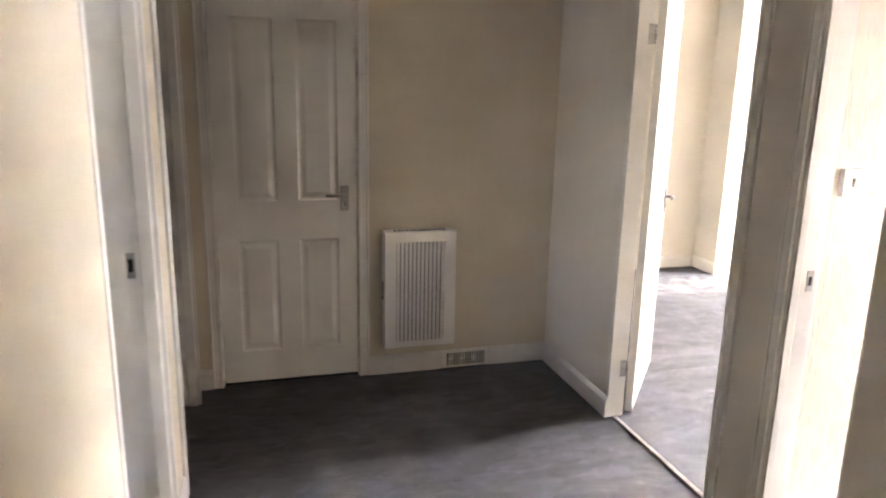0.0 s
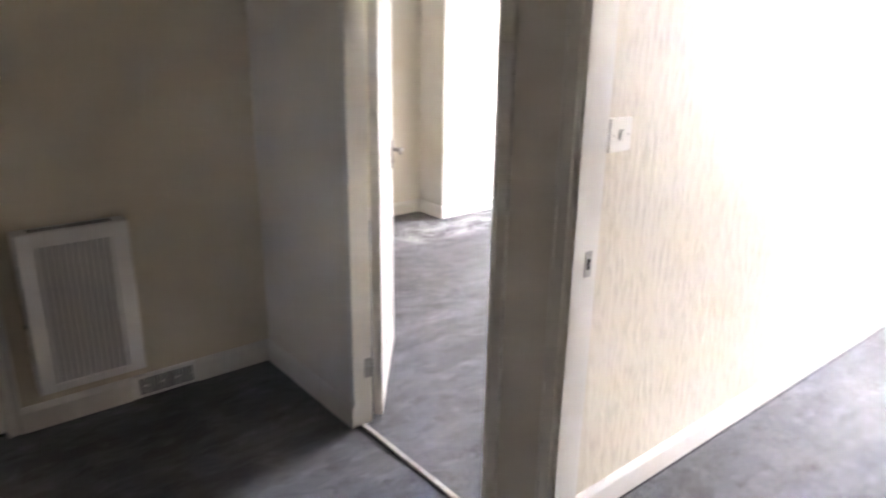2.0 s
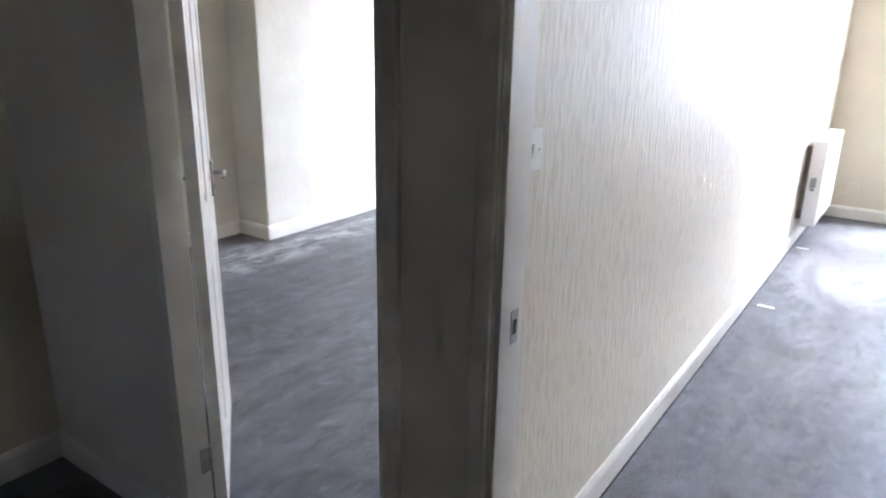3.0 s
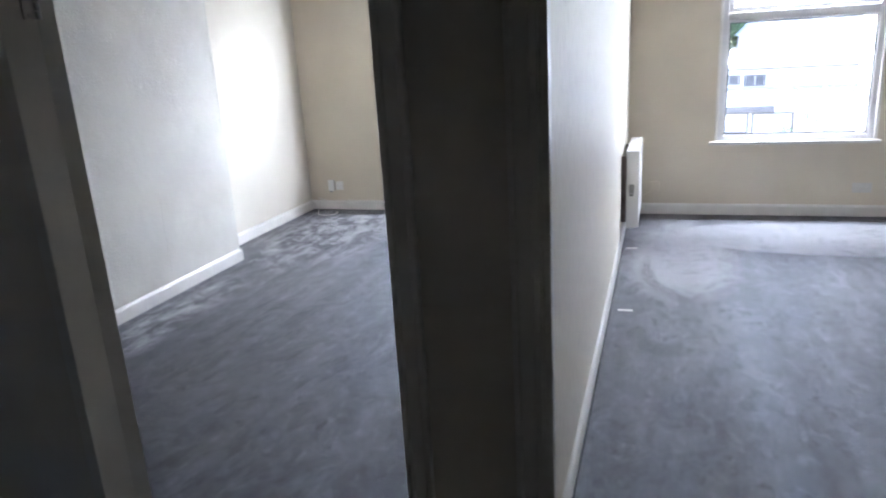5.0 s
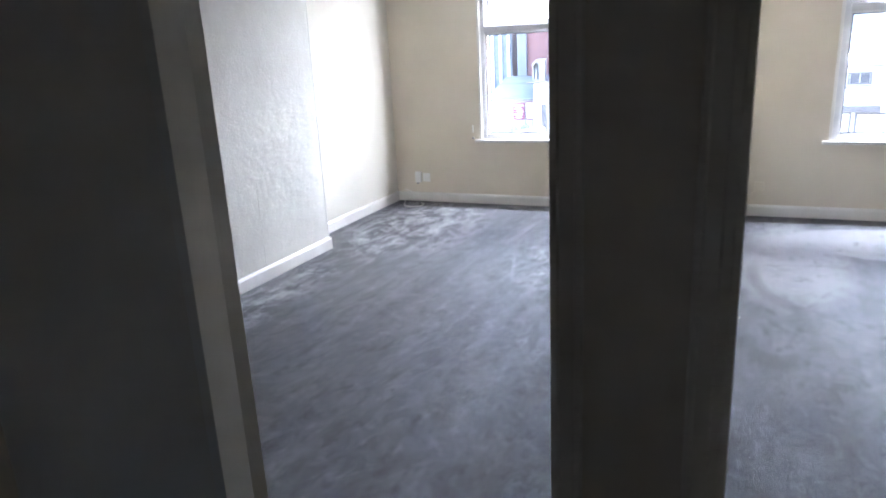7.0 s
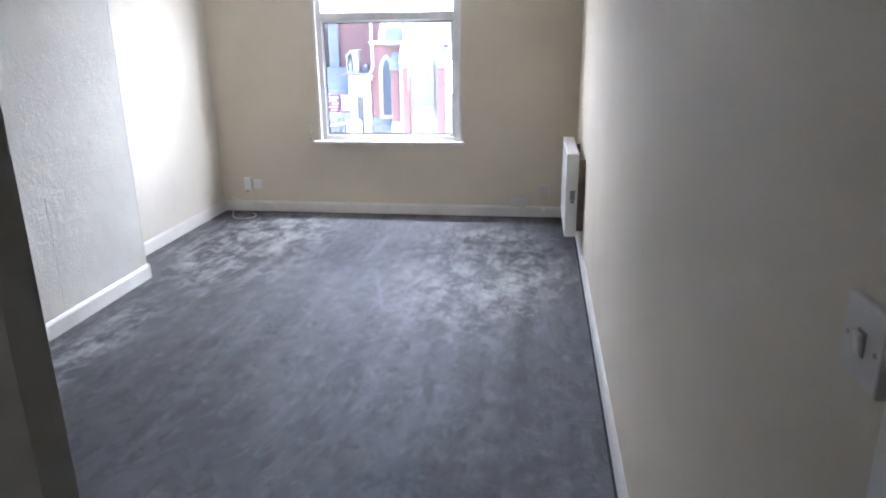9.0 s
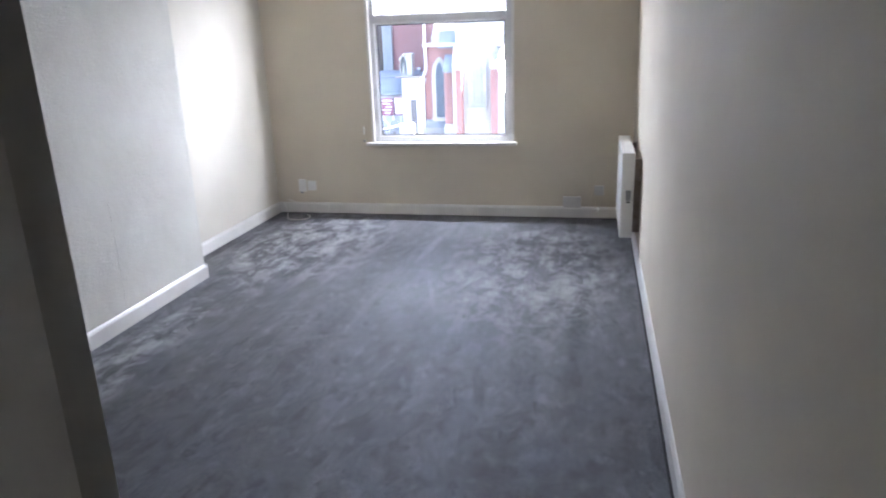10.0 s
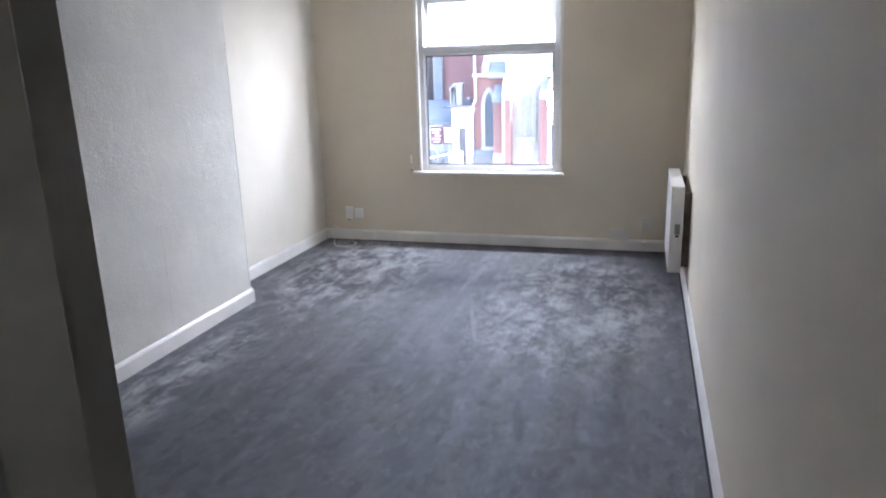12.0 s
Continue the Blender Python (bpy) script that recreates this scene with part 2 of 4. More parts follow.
spread.inputs["To Min"].default_value, spread.inputs["To Max"].default_value = 0.03, 0.14
dl.new(haze_tone.outputs["Fac"], spread.inputs["Value"])
dl.new(spread.outputs["Result"], both.inputs[0])
dl.new(dn["Principled BSDF"].outputs[0], both.inputs[1])
dl.new(film.outputs[0], both.inputs[2])
dl.new(both.outputs[0], dn["Material Output"].inputs["Surface"])


# ---- mesh helpers ----
def box(bm, x0, y0, z0, x1, y1, z1, bevel=0.0, seg=2):
    made = bmesh.ops.create_cube(bm, size=1.0)["verts"]
    for v in made:
        v.co = Vector(((x0 + x1) / 2 + v.co.x * (x1 - x0), (y0 + y1) / 2 + v.co.y * (y1 - y0), (z0 + z1) / 2 + v.co.z * (z1 - z0)))
    if bevel:
        edges = list({e for v in made for e in v.link_edges})
        bmesh.ops.bevel(bm, geom=edges, offset=bevel, segments=seg, affect='EDGES', profile=0.5)
    return bm


def boxes(*rows, bevel=0.0):
    bm = bmesh.new()
    for r in rows:
        box(bm, *r, bevel=bevel)
    return bm


def rod(bm, a, b, r, seg=12, r2=None):
    a, b = Vector(a), Vector(b)
    d = b - a
    m = Matrix.Translation((a + b) / 2) @ d.to_track_quat('Z', 'Y').to_matrix().to_4x4()
    bmesh.ops.create_cone(bm, cap_ends=True, segments=seg, radius1=r, radius2=r if r2 is None else r2, depth=d.length, matrix=m)
    return bm


def mesh(name, bm, material):
    me = bpy.data.meshes.new(name)
    bmesh.ops.recalc_face_normals(bm, faces=bm.faces)
    bm.to_mesh(me)
    bm.free()
    me.materials.append(material)
    return me


def part(name, bm, material, parent=None, label=""):
    ob = new(name, mesh(name, bm, material))
    ob.parent = parent
    if label:
        tagged(ob, label)
    return ob


def thing(name, at, label, category, group="", kind="", turn=0.0):
    ob = new(name)
    ob.matrix_world = pose(*at, 0, 0, turn)
    return tagged(ob, label, category, group, kind)


def structure(name, bm, material, label, category="wall"):
    return tagged(part(name, bm, material), label, category, kind="structure")


def smooth(ob):
    for p in ob.data.polygons:
        p.use_smooth = True
    return ob


def tube(name, points, r, material, parent=None):
    cu = bpy.data.curves.new(name, 'CURVE')
    cu.dimensions, cu.bevel_depth, cu.bevel_resolution, cu.resolution_u = '3D', r, 3, 8
    sp = cu.splines.new('BEZIER')
    sp.bezier_points.add(len(points) - 1)
    for q, p in zip(sp.bezier_points, points):
        q.co = p
        q.handle_left_type = q.handle_right_type = 'AUTO'
    cu.materials.append(material)
    ob = new(name, cu)
    ob.parent = parent
    return ob


# ---- plan ----
HX = 0.012          # hall side of the wall with the two doorways
AX = 0.095          # room side of it
FY = 0.015          # hall end wall
WX = 5.809          # window wall, inner face
WXO = 6.09
PA, PB = -1.576, -1.663      # the two faces of the partition
BRY, ALY = 1.487, 1.803      # chimney breast, alcoves
BR0, BR1 = 2.277, 3.862
LX = -1.905         # left wall of the hall
PX, PY = -1.083, -3.047      # corner of the narrow passage
CH = 2.42
AD0, AD1 = -1.511, -0.753    # doorway to the room with the chimney breast
BD0, BD1 = -2.640, -1.781    # doorway to the other room
BS = -4.900         # far side wall of that room
DH = 2.02           # doorway height
W1 = (-0.521, 0.771)
W2 = (-3.735, -2.452)
WZ0, WZ1 = 0.690, 2.29
SW = (-3.09, -2.80)     # window opening of the near side room

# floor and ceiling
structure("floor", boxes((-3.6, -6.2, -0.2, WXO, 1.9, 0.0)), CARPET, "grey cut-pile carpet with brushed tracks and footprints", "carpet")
structure("ceiling", boxes((-3.6, -6.2, CH, WXO, 1.9, CH + 0.2)), CEILING, "plain white painted ceiling", "ceiling")

# hall walls
structure("wall_hall_end", boxes((LX, FY, 0, -1.818, FY + 0.1, CH), (-1.052, FY, 0, HX, FY + 0.1, CH), (-1.818, FY, DH + 0.03, -1.052, FY + 0.1, CH)),
          CREAM, "cream painted wall with closed door and heater")
structure("wall_doorways", boxes((HX, AD1 + 0.03, 0, AX, FY, CH), (HX, BD1 + 0.03, 0, AX, AD0 - 0.03, CH), (HX, BS, 0, AX, BD0 - 0.03, CH),
                                 (HX, AD0 - 0.03, DH + 0.03, AX, AD1 + 0.03, CH), (HX, BD0 - 0.03, DH + 0.03, AX, BD1 + 0.03, CH)),
          PALE, "pale painted hall wall with two doorways side by side")
structure("wall_room_end", boxes((HX, FY, 0, AX, ALY, CH)), CREAM, "cream painted wall beside the open door")
for nm, row in (("wall_hall_side_1", (LX - 0.14, -6.2, 0, LX, -2.05, CH)), ("wall_hall_side_2", (LX - 0.14, -1.29, 0, LX, -0.98, CH)), ("wall_hall_side_3", (LX - 0.14, -0.14, 0, LX, FY + 0.1, CH)),
                ("wall_lintel_1", (LX - 0.14, -2.05, DH + 0.03, LX, -1.29, CH)), ("wall_lintel_2", (LX - 0.14, -0.98, DH + 0.03, LX, -0.14, CH))):
    structure(nm, boxes(row), CREAM, "cream painted hall wall beside open doorways")
structure("wall_passage", boxes((PX, -6.2, 0, HX, PY, CH)), CREAM, "plain cream wall of the narrow passage")
structure("trim_passage", boxes((PX - 0.012, PY - 0.13, 0, PX, PY + 0.006, DH + 0.03), (PX - 0.006, PY, 0, PX + 0.07, PY + 0.012, DH + 0.03), bevel=0.003), GLOSS, "white painted corner lining of the passage", "trim")
structure("wall_passage_end", boxes((LX, -6.2, 0, PX, -6.1, CH)), CREAM, "plain cream wall closing the passage")
# side rooms off the hall, seen only through their doorways
structure("wall_side_rooms", boxes((-3.6, SW[1], 0, -3.5, 1.9, CH), (-3.6, -6.2, 0, -3.5, SW[0], CH), (-3.6, SW[0], 0, -3.5, SW[1], 1.0), (-3.6, SW[0], 2.05, -3.5, SW[1], CH),
                                   (-3.5, FY, 0, LX - 0.14, FY + 0.1, CH), (-3.5, -1.22, 0, LX - 0.14, -1.12, CH), (-3.5, -3.3, 0, LX - 0.14, -3.2, CH)),
          CREAM, "plain cream walls of the side rooms")

structure("wall_outer", boxes((-3.6, 1.9, -3.3, WXO, 2.02, CH + 0.2), (-3.6, -6.32, -3.3, WXO, -6.2, CH + 0.2), (HX, -6.2, 0, AX, BS, CH),
                              (-3.72, SW[1], -3.3, -3.6, 2.02, CH + 0.2), (-3.72, -6.32, -3.3, -3.6, SW[0], CH + 0.2), (-3.72, SW[0], -3.3, -3.6, SW[1], 1.0), (-3.72, SW[0], 2.05, -3.6, SW[1], CH + 0.2)),
          CREAM, "plain outer walls of the house")

# rooms
structure("wall_partition_a", boxes((AX, (PA + PB) / 2, 0, WX, PA, CH)), CREAM, "smooth cream painted partition wall with panel heater")
structure("wall_partition_b", boxes((AX, PB, 0, WX, (PA + PB) / 2, CH)), STREAK, "cream wall with vertical streaked relief paper")
structure("wall_north", boxes((AX, ALY, 0, WX, ALY + 0.12, CH)), ALCOVE, "cream painted alcove wall lit by the window")
structure("chimney_breast", boxes((BR0, BRY, 0, BR1, ALY, CH), bevel=0.006), WOODCHIP, "pale woodchip-papered chimney breast with blistered patches", "wall")
part("paper_seam", boxes((2.984, BRY - 0.0005, 0.106, 2.990, BRY + 0.001, 0.78)), WOODCHIP, bpy.data.objects["chimney_breast"], "lifted edge of the wallpaper")
part("corner_bead", boxes((BR1 - 0.012, BRY - 0.001, 0.106, BR1 + 0.001, BRY + 0.012, CH), bevel=0.001), WOODCHIP, bpy.data.objects["chimney_breast"], "papered corner bead")
structure("wall_south", boxes((AX, BS, 0, WX, BS + 0.1, CH)), CREAM, "plain cream end wall")
ww = bmesh.new()
for a, b in ((BS, W2[0]), (W2[1], W1[0]), (W1[1], ALY + 0.12)):
    box(ww, WX, a, -3.3, WXO, b, CH + 0.2)
for a, b in (W1, W2):
    box(ww, WX, a, -3.3, WXO, b, WZ0)
    box(ww, WX, a, WZ1, WXO, b, CH + 0.2)
structure("wall_windows", ww, CREAM, "cream painted window wall")


# ---- skirting, frames ----
def skirting(pts, h=0.105, t=0.016):
    """Skirting along a straight run from a to b, with the room on its left side."""
    (ax, ay), (bx, by) = pts
    d = Vector((bx - ax, by - ay, 0))
    L = d.length
    bm = bmesh.new()
    prof = [(0, 0), (t, 0), (t, h - 0.022), (t - 0.004, h - 0.012), (t - 0.009, h - 0.003), (0.004, h), (0, h)]
    rows = [[bm.verts.new((s * L, p[0], p[1])) for p in prof] for s in (0, 1)]
    k = len(prof)
    for i in range(k):
        bm.faces.new((rows[0][i], rows[0][(i + 1) % k], rows[1][(i + 1) % k], rows[1][i]))
    bm.faces.new(rows[0])
    bm.faces.new(rows[1][::-1])
    bm.transform(Matrix.Translation((ax, ay, 0)) @ Matrix.Rotation(math.atan2(d.y, d.x), 4, 'Z'))
    return bm


RUNS = [
    ((-0.618, FY), (-1.03, FY)), ((HX, FY), (-0.343, FY)), ((-1.845, FY), (LX, FY)),
    ((HX, AD1 - 0.002), (HX, FY)),
    ((LX, -1.006), (LX, -1.264)), ((LX, -2.076), (LX, -6.1)),
    ((AX, PA), (WX, PA)), ((WX, PB), (AX, PB)),
    ((WX, PA), (WX, ALY)), ((WX, BS + 0.1), (WX, PB)),
    ((WX, ALY), (BR1, ALY)), ((BR1, ALY), (BR1, BRY - 0.016)), ((BR1 + 0.016, BRY), (BR0 - 0.016, BRY)), ((BR0, BRY - 0.016), (BR0, ALY)), ((BR0, ALY), (AX, ALY)),
    ((AX, ALY), (AX, AD1 + 0.07)), ((AX, BS + 0.1), (WX, BS + 0.1)), ((HX, BD0 - 0.06), (HX, PY)), ((HX, PY), (PX, PY)),
]
for a, b in RUNS:
    tagged(part("baseboard", skirting((a, b)), GLOSS), "white gloss-painted skirting board", "skirting", kind="structure")

# black strips stand in for the shadow gap where carpet meets skirting
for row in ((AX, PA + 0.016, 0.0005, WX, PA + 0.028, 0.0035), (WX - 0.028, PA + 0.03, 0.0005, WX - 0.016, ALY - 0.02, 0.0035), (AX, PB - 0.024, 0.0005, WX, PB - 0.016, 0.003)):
    tagged(part("trim", boxes(row, bevel=0.001), DARK), "dark strip for the shadow gap between carpet and skirting", "carpet edge", kind="structure")


def architrave(z1, w=0.05, t=0.015):
    """One upright moulding, width along x from 0 to w, standing proud along -y."""
    bm = bmesh.new()
    prof = [(0, 0), (0, -t), (0.010, -t), (0.014, -t * 0.72), (w - 0.014, -t * 0.6), (w - 0.010, -t * 0.85), (w - 0.003, -t * 0.8), (w, -t * 0.5), (w, 0)]
    rows = [[bm.verts.new((p[0], p[1], z)) for p in prof] for z in (0, z1)]
    k = len(prof)
    for i in range(k):
        bm.faces.new((rows[0][i], rows[0][(i + 1) % k], rows[1][(i + 1) % k], rows[1][i]))
    bm.faces.new(rows[0])
    bm.faces.new(rows[1][::-1])
    return bm


def door_frame(name, at, turn, width, depth, label, back=True, sides=(1, 1), w=0.05, stop=0.045):
    """A door lining at the origin: opening from x = 0 to width, wall front at y = 0, wall back at y = depth."""
    f = thing(name, at, label, "door frame", kind="structure", turn=turn)
    for nm, x0, x1 in (("jamb", -0.03, 0.0), ("jamb", width, width + 0.03)):
        part(nm, boxes((x0, -0.004, 0, x1, depth + 0.004, DH), bevel=0.002), GLOSS, f)
    part("head", boxes((-0.03, -0.004, DH, width + 0.03, depth + 0.004, DH + 0.03), bevel=0.002), GLOSS, f)
    if stop:
        part("stop", boxes((0, 0.0, 0, 0.012, stop, DH - 0.001), bevel=0.002), GLOSS, f)
        part("stop", boxes((width - 0.012, 0.0, 0, width, stop, DH - 0.001), bevel=0.002), GLOSS, f)
        part("stop", boxes((0.012, 0.0, DH - 0.012, width - 0.012, stop, DH), bevel=0.002), GLOSS, f)
    for front in ((1, 0) if back else (1,)):
        for side in (0, 1):
            if front and not sides[side]:
                continue
            bm = architrave(DH + 0.03, w)
            if side == 0:
                bm.transform(Matrix.Scale(-1, 4, (1, 0, 0)))
            off = -0.004 if side == 0 else width + 0.004
            if not front:
                bm.transform(Matrix.Translation((0, depth, 0)) @ Matrix.Scale(-1, 4, (0, 1, 0)))
            bm.transform(Matrix.Translation((off, 0, 0)))
            part("architrave", bm, GLOSS, f)
        bm = architrave(width + 2 * w + 0.008, w)
        bm.transform(Matrix.Translation((-w - 0.004, 0, DH + 0.004)) @ Matrix.Rotation(radians(90), 4, 'Y') @ Matrix.Scale(-1, 4, (1, 0, 0)))
        if not front:
            bm.transform(Matrix.Translation((0, depth, 0)) @ Matrix.Scale(-1, 4, (0, 1, 0)))
        part("architrave", bm, GLOSS, f)
    return f


def panel_door(name, at, turn, width, label, kind="structure", handle_x=None, lever=-1, sides=(-1, 1)):
    """A four-panel moulded door leaf from x = 0 (hinges) to width, thickness 0.035 along +y from 0."""
    t, h = 0.035, 1.985
    d = thing(name, at, label, "door", kind=kind, turn=turn)
    st = 0.105 * width / 0.7
    mid = width / 2
    cols = [(st - 0.01, mid - 0.052), (mid + 0.052, width - st + 0.01)]
    rows = [(0.165, 0.755), (0.955, 1.835)]
    bm = bmesh.new()
    # stiles, rails and muntin with the panels set back and raised again in the middle
    xs = [0, cols[0][0], cols[0][1], cols[1][0], cols[1][1], width]
    zs = [0, rows[0][0], rows[0][1], rows[1][0], rows[1][1], h]
    for i in range(5):
        for j in range(5):
            hole = i in (1, 3) and j in (1, 3)
            if hole:
                x0, x1, z0, z1 = xs[i], xs[i + 1], zs[j], zs[j + 1]
                for y, s in ((0.0, 1), (t, -1)):
                    rings = []
                    for inset, dep in ((0, 0), (0.010, 0.007), (0.020, 0.008), (0.042, 0.002), (0.046, 0.002)):
                        rings.append([bm.verts.new((x, y + s * dep, z)) for x, z in ((x0 + inset, z0 + inset), (x1 - inset, z0 + inset), (x1 - inset, z1 - inset), (x0 + inset, z1 - inset))])
                    for a, b in zip(rings, rings[1:]):
                        for k in range(4):
                            bm.faces.new((a[k], a[(k + 1) % 4], b[(k + 1) % 4], b[k]))
                    bm.faces.new(rings[-1])
            else:
                for y in (0.0, t):
                    bm.faces.new([bm.verts.new((x, y, z)) for x, z in ((xs[i], zs[j]), (xs[i + 1], zs[j]), (xs[i + 1], zs[j + 1]), (xs[i], zs[j + 1]))])
    for a, b in (((0, 0), (0, h)), ((width, 0), (width, h)), ((0, 0), (width, 0)), ((0, h), (width, h))):
        bm.faces.new([bm.verts.new((a[0], 0, a[1])), bm.verts.new((b[0], 0, b[1])), bm.verts.new((b[0], t, b[1])), bm.verts.new((a[0], t, a[1]))])
    bmesh.ops.remove_doubles(bm, verts=bm.verts, dist=0.0002)
    part("leaf", bm, DOORPAINT, d)
    hx = width - 0.07 if handle_x is None else handle_x
    for s in sides:
        y = 0.0 if s < 0 else t
        hd = part("handle_plate", boxes((hx - 0.022, min(y, y + s * 0.008), 0.90, hx + 0.022, max(y, y + s * 0.008), 1.03), bevel=0.003), CHROME, d, "satin chrome handle plate")
        lv = bmesh.new()
        rod(lv, (hx, y, 0.985), (hx, y + s * 0.05, 0.985), 0.009)
        rod(lv, (hx + 0.006, y + s * 0.046, 0.985), (hx + lever * 0.10, y + s * 0.046, 0.985), 0.0085, r2=0.007)
        smooth(part("lever", lv, CHROME, hd, "satin chrome lever"))
        part("keyhole", boxes((hx - 0.003, min(y + s * 0.007, y + s * 0.0095), 0.925, hx + 0.003, max(y + s * 0.007, y + s * 0.0095), 0.945)), DARK, hd)
    return d


def hinge(parent, at, turn=0.0, h=0.085):
    """A butt hinge: two leaves with screws and a knuckle."""
    hg = part("hinge", boxes((-0.030, -0.002, -h / 2, 0.0, 0.001, h / 2), bevel=0.0008), CHROME, parent, "steel butt hinge")
    hg.matrix_basis = pose(*at, 0, 0, turn)
    kn = bmesh.new()
    for k in range(5):
        z = -h / 2 + h * k / 5
        rod(kn, (0.004, -0.004, z + 0.001), (0.004, -0.004, z + h / 5 - 0.001), 0.0055, 10)
    smooth(part("knuckle", kn, CHROME, hg))
    for z in (-0.035, 0, 0.035):
        part("screw", rod(bmesh.new(), (-0.016, -0.0015, z), (-0.016, -0.0035, z), 0.004, 10), HEATSHADE, hg)
    return hg


# closed door at the end of the hall
door_frame("door_frame_end", (-1.788, FY, 0), 0, 0.706, 0.1, "white painted frame of the closed door", w=0.052, stop=0)
panel_door("door_end", (-1.7825, FY + 0.007, 0.018), 0, 0.695, "closed white four-panel door with chrome lever handle", handle_x=0.633)
# added black strip paints the shaded gap under the door
tagged(part("door_gap_shade", boxes((-1.782, FY + 0.012, 0.0, -1.088, FY + 0.04, 0.012), bevel=0.002), DARK), "dark strip for the shaded gap under the closed door", "threshold", kind="structure")
structure("cupboard_back", boxes((-1.90, FY + 0.3, 0, -1.0, FY + 0.34, DH + 0.1)), CREAM, "plain wall behind the closed door")

# doorway to the room with the chimney breast: frame, open door
fa = door_frame("door_frame_a", (HX, AD1, 0), -90, AD1 - AD0, AX - HX - 0.004, "white painted doorway frame with threshold", stop=0.0, sides=(0, 1), back=False)
hinge(fa, (0.0015, AX - HX - 0.004, 0.25), 90)
hinge(fa, (0.0015, AX - HX - 0.004, 1.79), 90)
fb = door_frame("door_frame_b", (HX, BD1, 0), -90, BD1 - BD0, 0.10, "white painted doorway frame with brass-coloured latch plate", stop=0.03)
panel_door("door_a", (0.145, -0.751, 0.012), 51.0, 0.72, "open white four-panel door with chrome lever handle", handle_x=0.655)
st = part("latch_plate", boxes((0.0, 0.062, 0.935, 0.0015, 0.088, 1.005), bevel=0.0006), CHROME, fb, "worn chrome latch plate")
part("latch_hole", boxes((0.0005, 0.068, 0.955, 0.0022, 0.081, 0.985)), DARK, st)
tagged(part("threshold_strip", boxes((HX + 0.024, AD0 + 0.005, 0.0, HX + 0.047, AD1 - 0.005, 0.007), bevel=0.003), STRIP), "worn pale metal carpet strip in the doorway", "threshold", kind="structure")

# doorways on the left side of the hall
fe = door_frame("door_frame_e", (LX, -2.02, 0), 90, 0.70, 0.14, "white painted open doorway frame with worn edge", stop=0.04, sides=(0, 1))
le = part("latch_plate", boxes((0.6985, 0.055, 0.965, 0.70, 0.08, 1.045), bevel=0.0005), CHROME, fe, "chrome latch plate")
part("latch_hole", boxes((0.6975, 0.061, 0.985, 0.6992, 0.074, 1.025)), DARK, le)
fd = door_frame("door_frame_d", (LX, -0.95, 0), 90, 0.78, 0.14, "white painted open doorway frame with hinges", stop=0.04)
hinge(fd, (0.7785, 0.075, 0.2), -90)


# ---- windows ----
def frame_ring(bm, y0, z0, y1, z1, w, x0, x1, bevel=0.004):
    box(bm, x0, y0, z0, x1, y0 + w, z1, bevel)
    box(bm, x0, y1 - w, z0, x1, y1, z1, bevel)
    box(bm, x0, y0 + w, z0, x1, y1 - w, z0 + w, bevel)
    box(bm, x0, y0 + w, z1 - w, x1, y1 - w, z1, bevel)
    return bm


def window(name, y0, y1, label, tilt):
    w = thing(name, (0, 0, 0), label, "window", kind="structure")
    zt = 1.786
    fx0, fx1 = WX + 0.03, WX + 0.10
    bm = frame_ring(bmesh.new(), y0, WZ0, y1, WZ1, 0.050, fx0, fx1)
    box(bm, fx0 - 0.012, y0 + 0.05, zt - 0.035, fx1, y1 - 0.05, zt + 0.035, 0.004)
    part("window_frame", bm, UPVC, w)
    part("bead", frame_ring(bmesh.new(), y0 + 0.05, WZ0 + 0.05, y1 - 0.05, zt - 0.035, 0.014, fx0 + 0.012, fx1 - 0.02, 0.003), UPVC, w)
    part("gasket", frame_ring(bmesh.new(), y0 + 0.0642, WZ0 + 0.0642, y1 - 0.0642, zt - 0.0492, 0.007, fx0 + 0.016, fx0 + 0.0298, 0.0), DARK, w, "black glazing gasket")
    p = part("pane", boxes((fx0 + 0.03, y0 + 0.06, WZ0 + 0.06, fx0 + 0.036, y1 - 0.06, zt - 0.045)), GLASS, w)
    p.visible_shadow = False
    # top light, hung at its head and pushed open a little
    piv = Vector((fx1 - 0.01, 0, WZ1 - 0.05))
    turn = Matrix.Translation(piv) @ Matrix.Rotation(radians(-tilt), 4, 'Y') @ Matrix.Translation(-piv)
    sash = frame_ring(bmesh.new(), y0 + 0.054, zt + 0.04, y1 - 0.054, WZ1 - 0.054, 0.042, fx1 - 0.035, fx1 + 0.015)
    sash.transform(turn)
    so = part("sash", sash, UPVC, w, "white top-hung opening light")
    gl = boxes((fx1 - 0.012, y0 + 0.09, zt + 0.076, fx1 - 0.006, y1 - 0.09, WZ1 - 0.09))
    gl.transform(turn)
    p = part("pane", gl, HAZED, so)
    p.visible_shadow = False
    stay = boxes((fx0 - 0.03, (y0 + y1) / 2 - 0.012, zt + 0.036, fx1, (y0 + y1) / 2 + 0.012, zt + 0.046), bevel=0.003)
    part("window_stay", stay, UPVC, w)
    part("window_sill", boxes((WX - 0.045, y0 - 0.045, WZ0 - 0.026, fx0, y1 + 0.07, WZ0 + 0.004), bevel=0.006), GLOSS, w)
    part("outer_sill", boxes((fx1 - 0.02, y0, WZ0 - 0.03, WXO + 0.06, y1, WZ0 + 0.002), bevel=0.004), UPVC, w)
    for a, b in ((y0 - 0.022, y0 + 0.004), (y1 - 0.004, y1 + 0.022)):
        part("reveal", boxes((WX - 0.003, a, WZ0 + 0.004, fx0, b, WZ1 + 0.02), bevel=0.002), GLOSS, w)
    return w


window("window_1", *W1, "white framed window with top light ajar", 9)
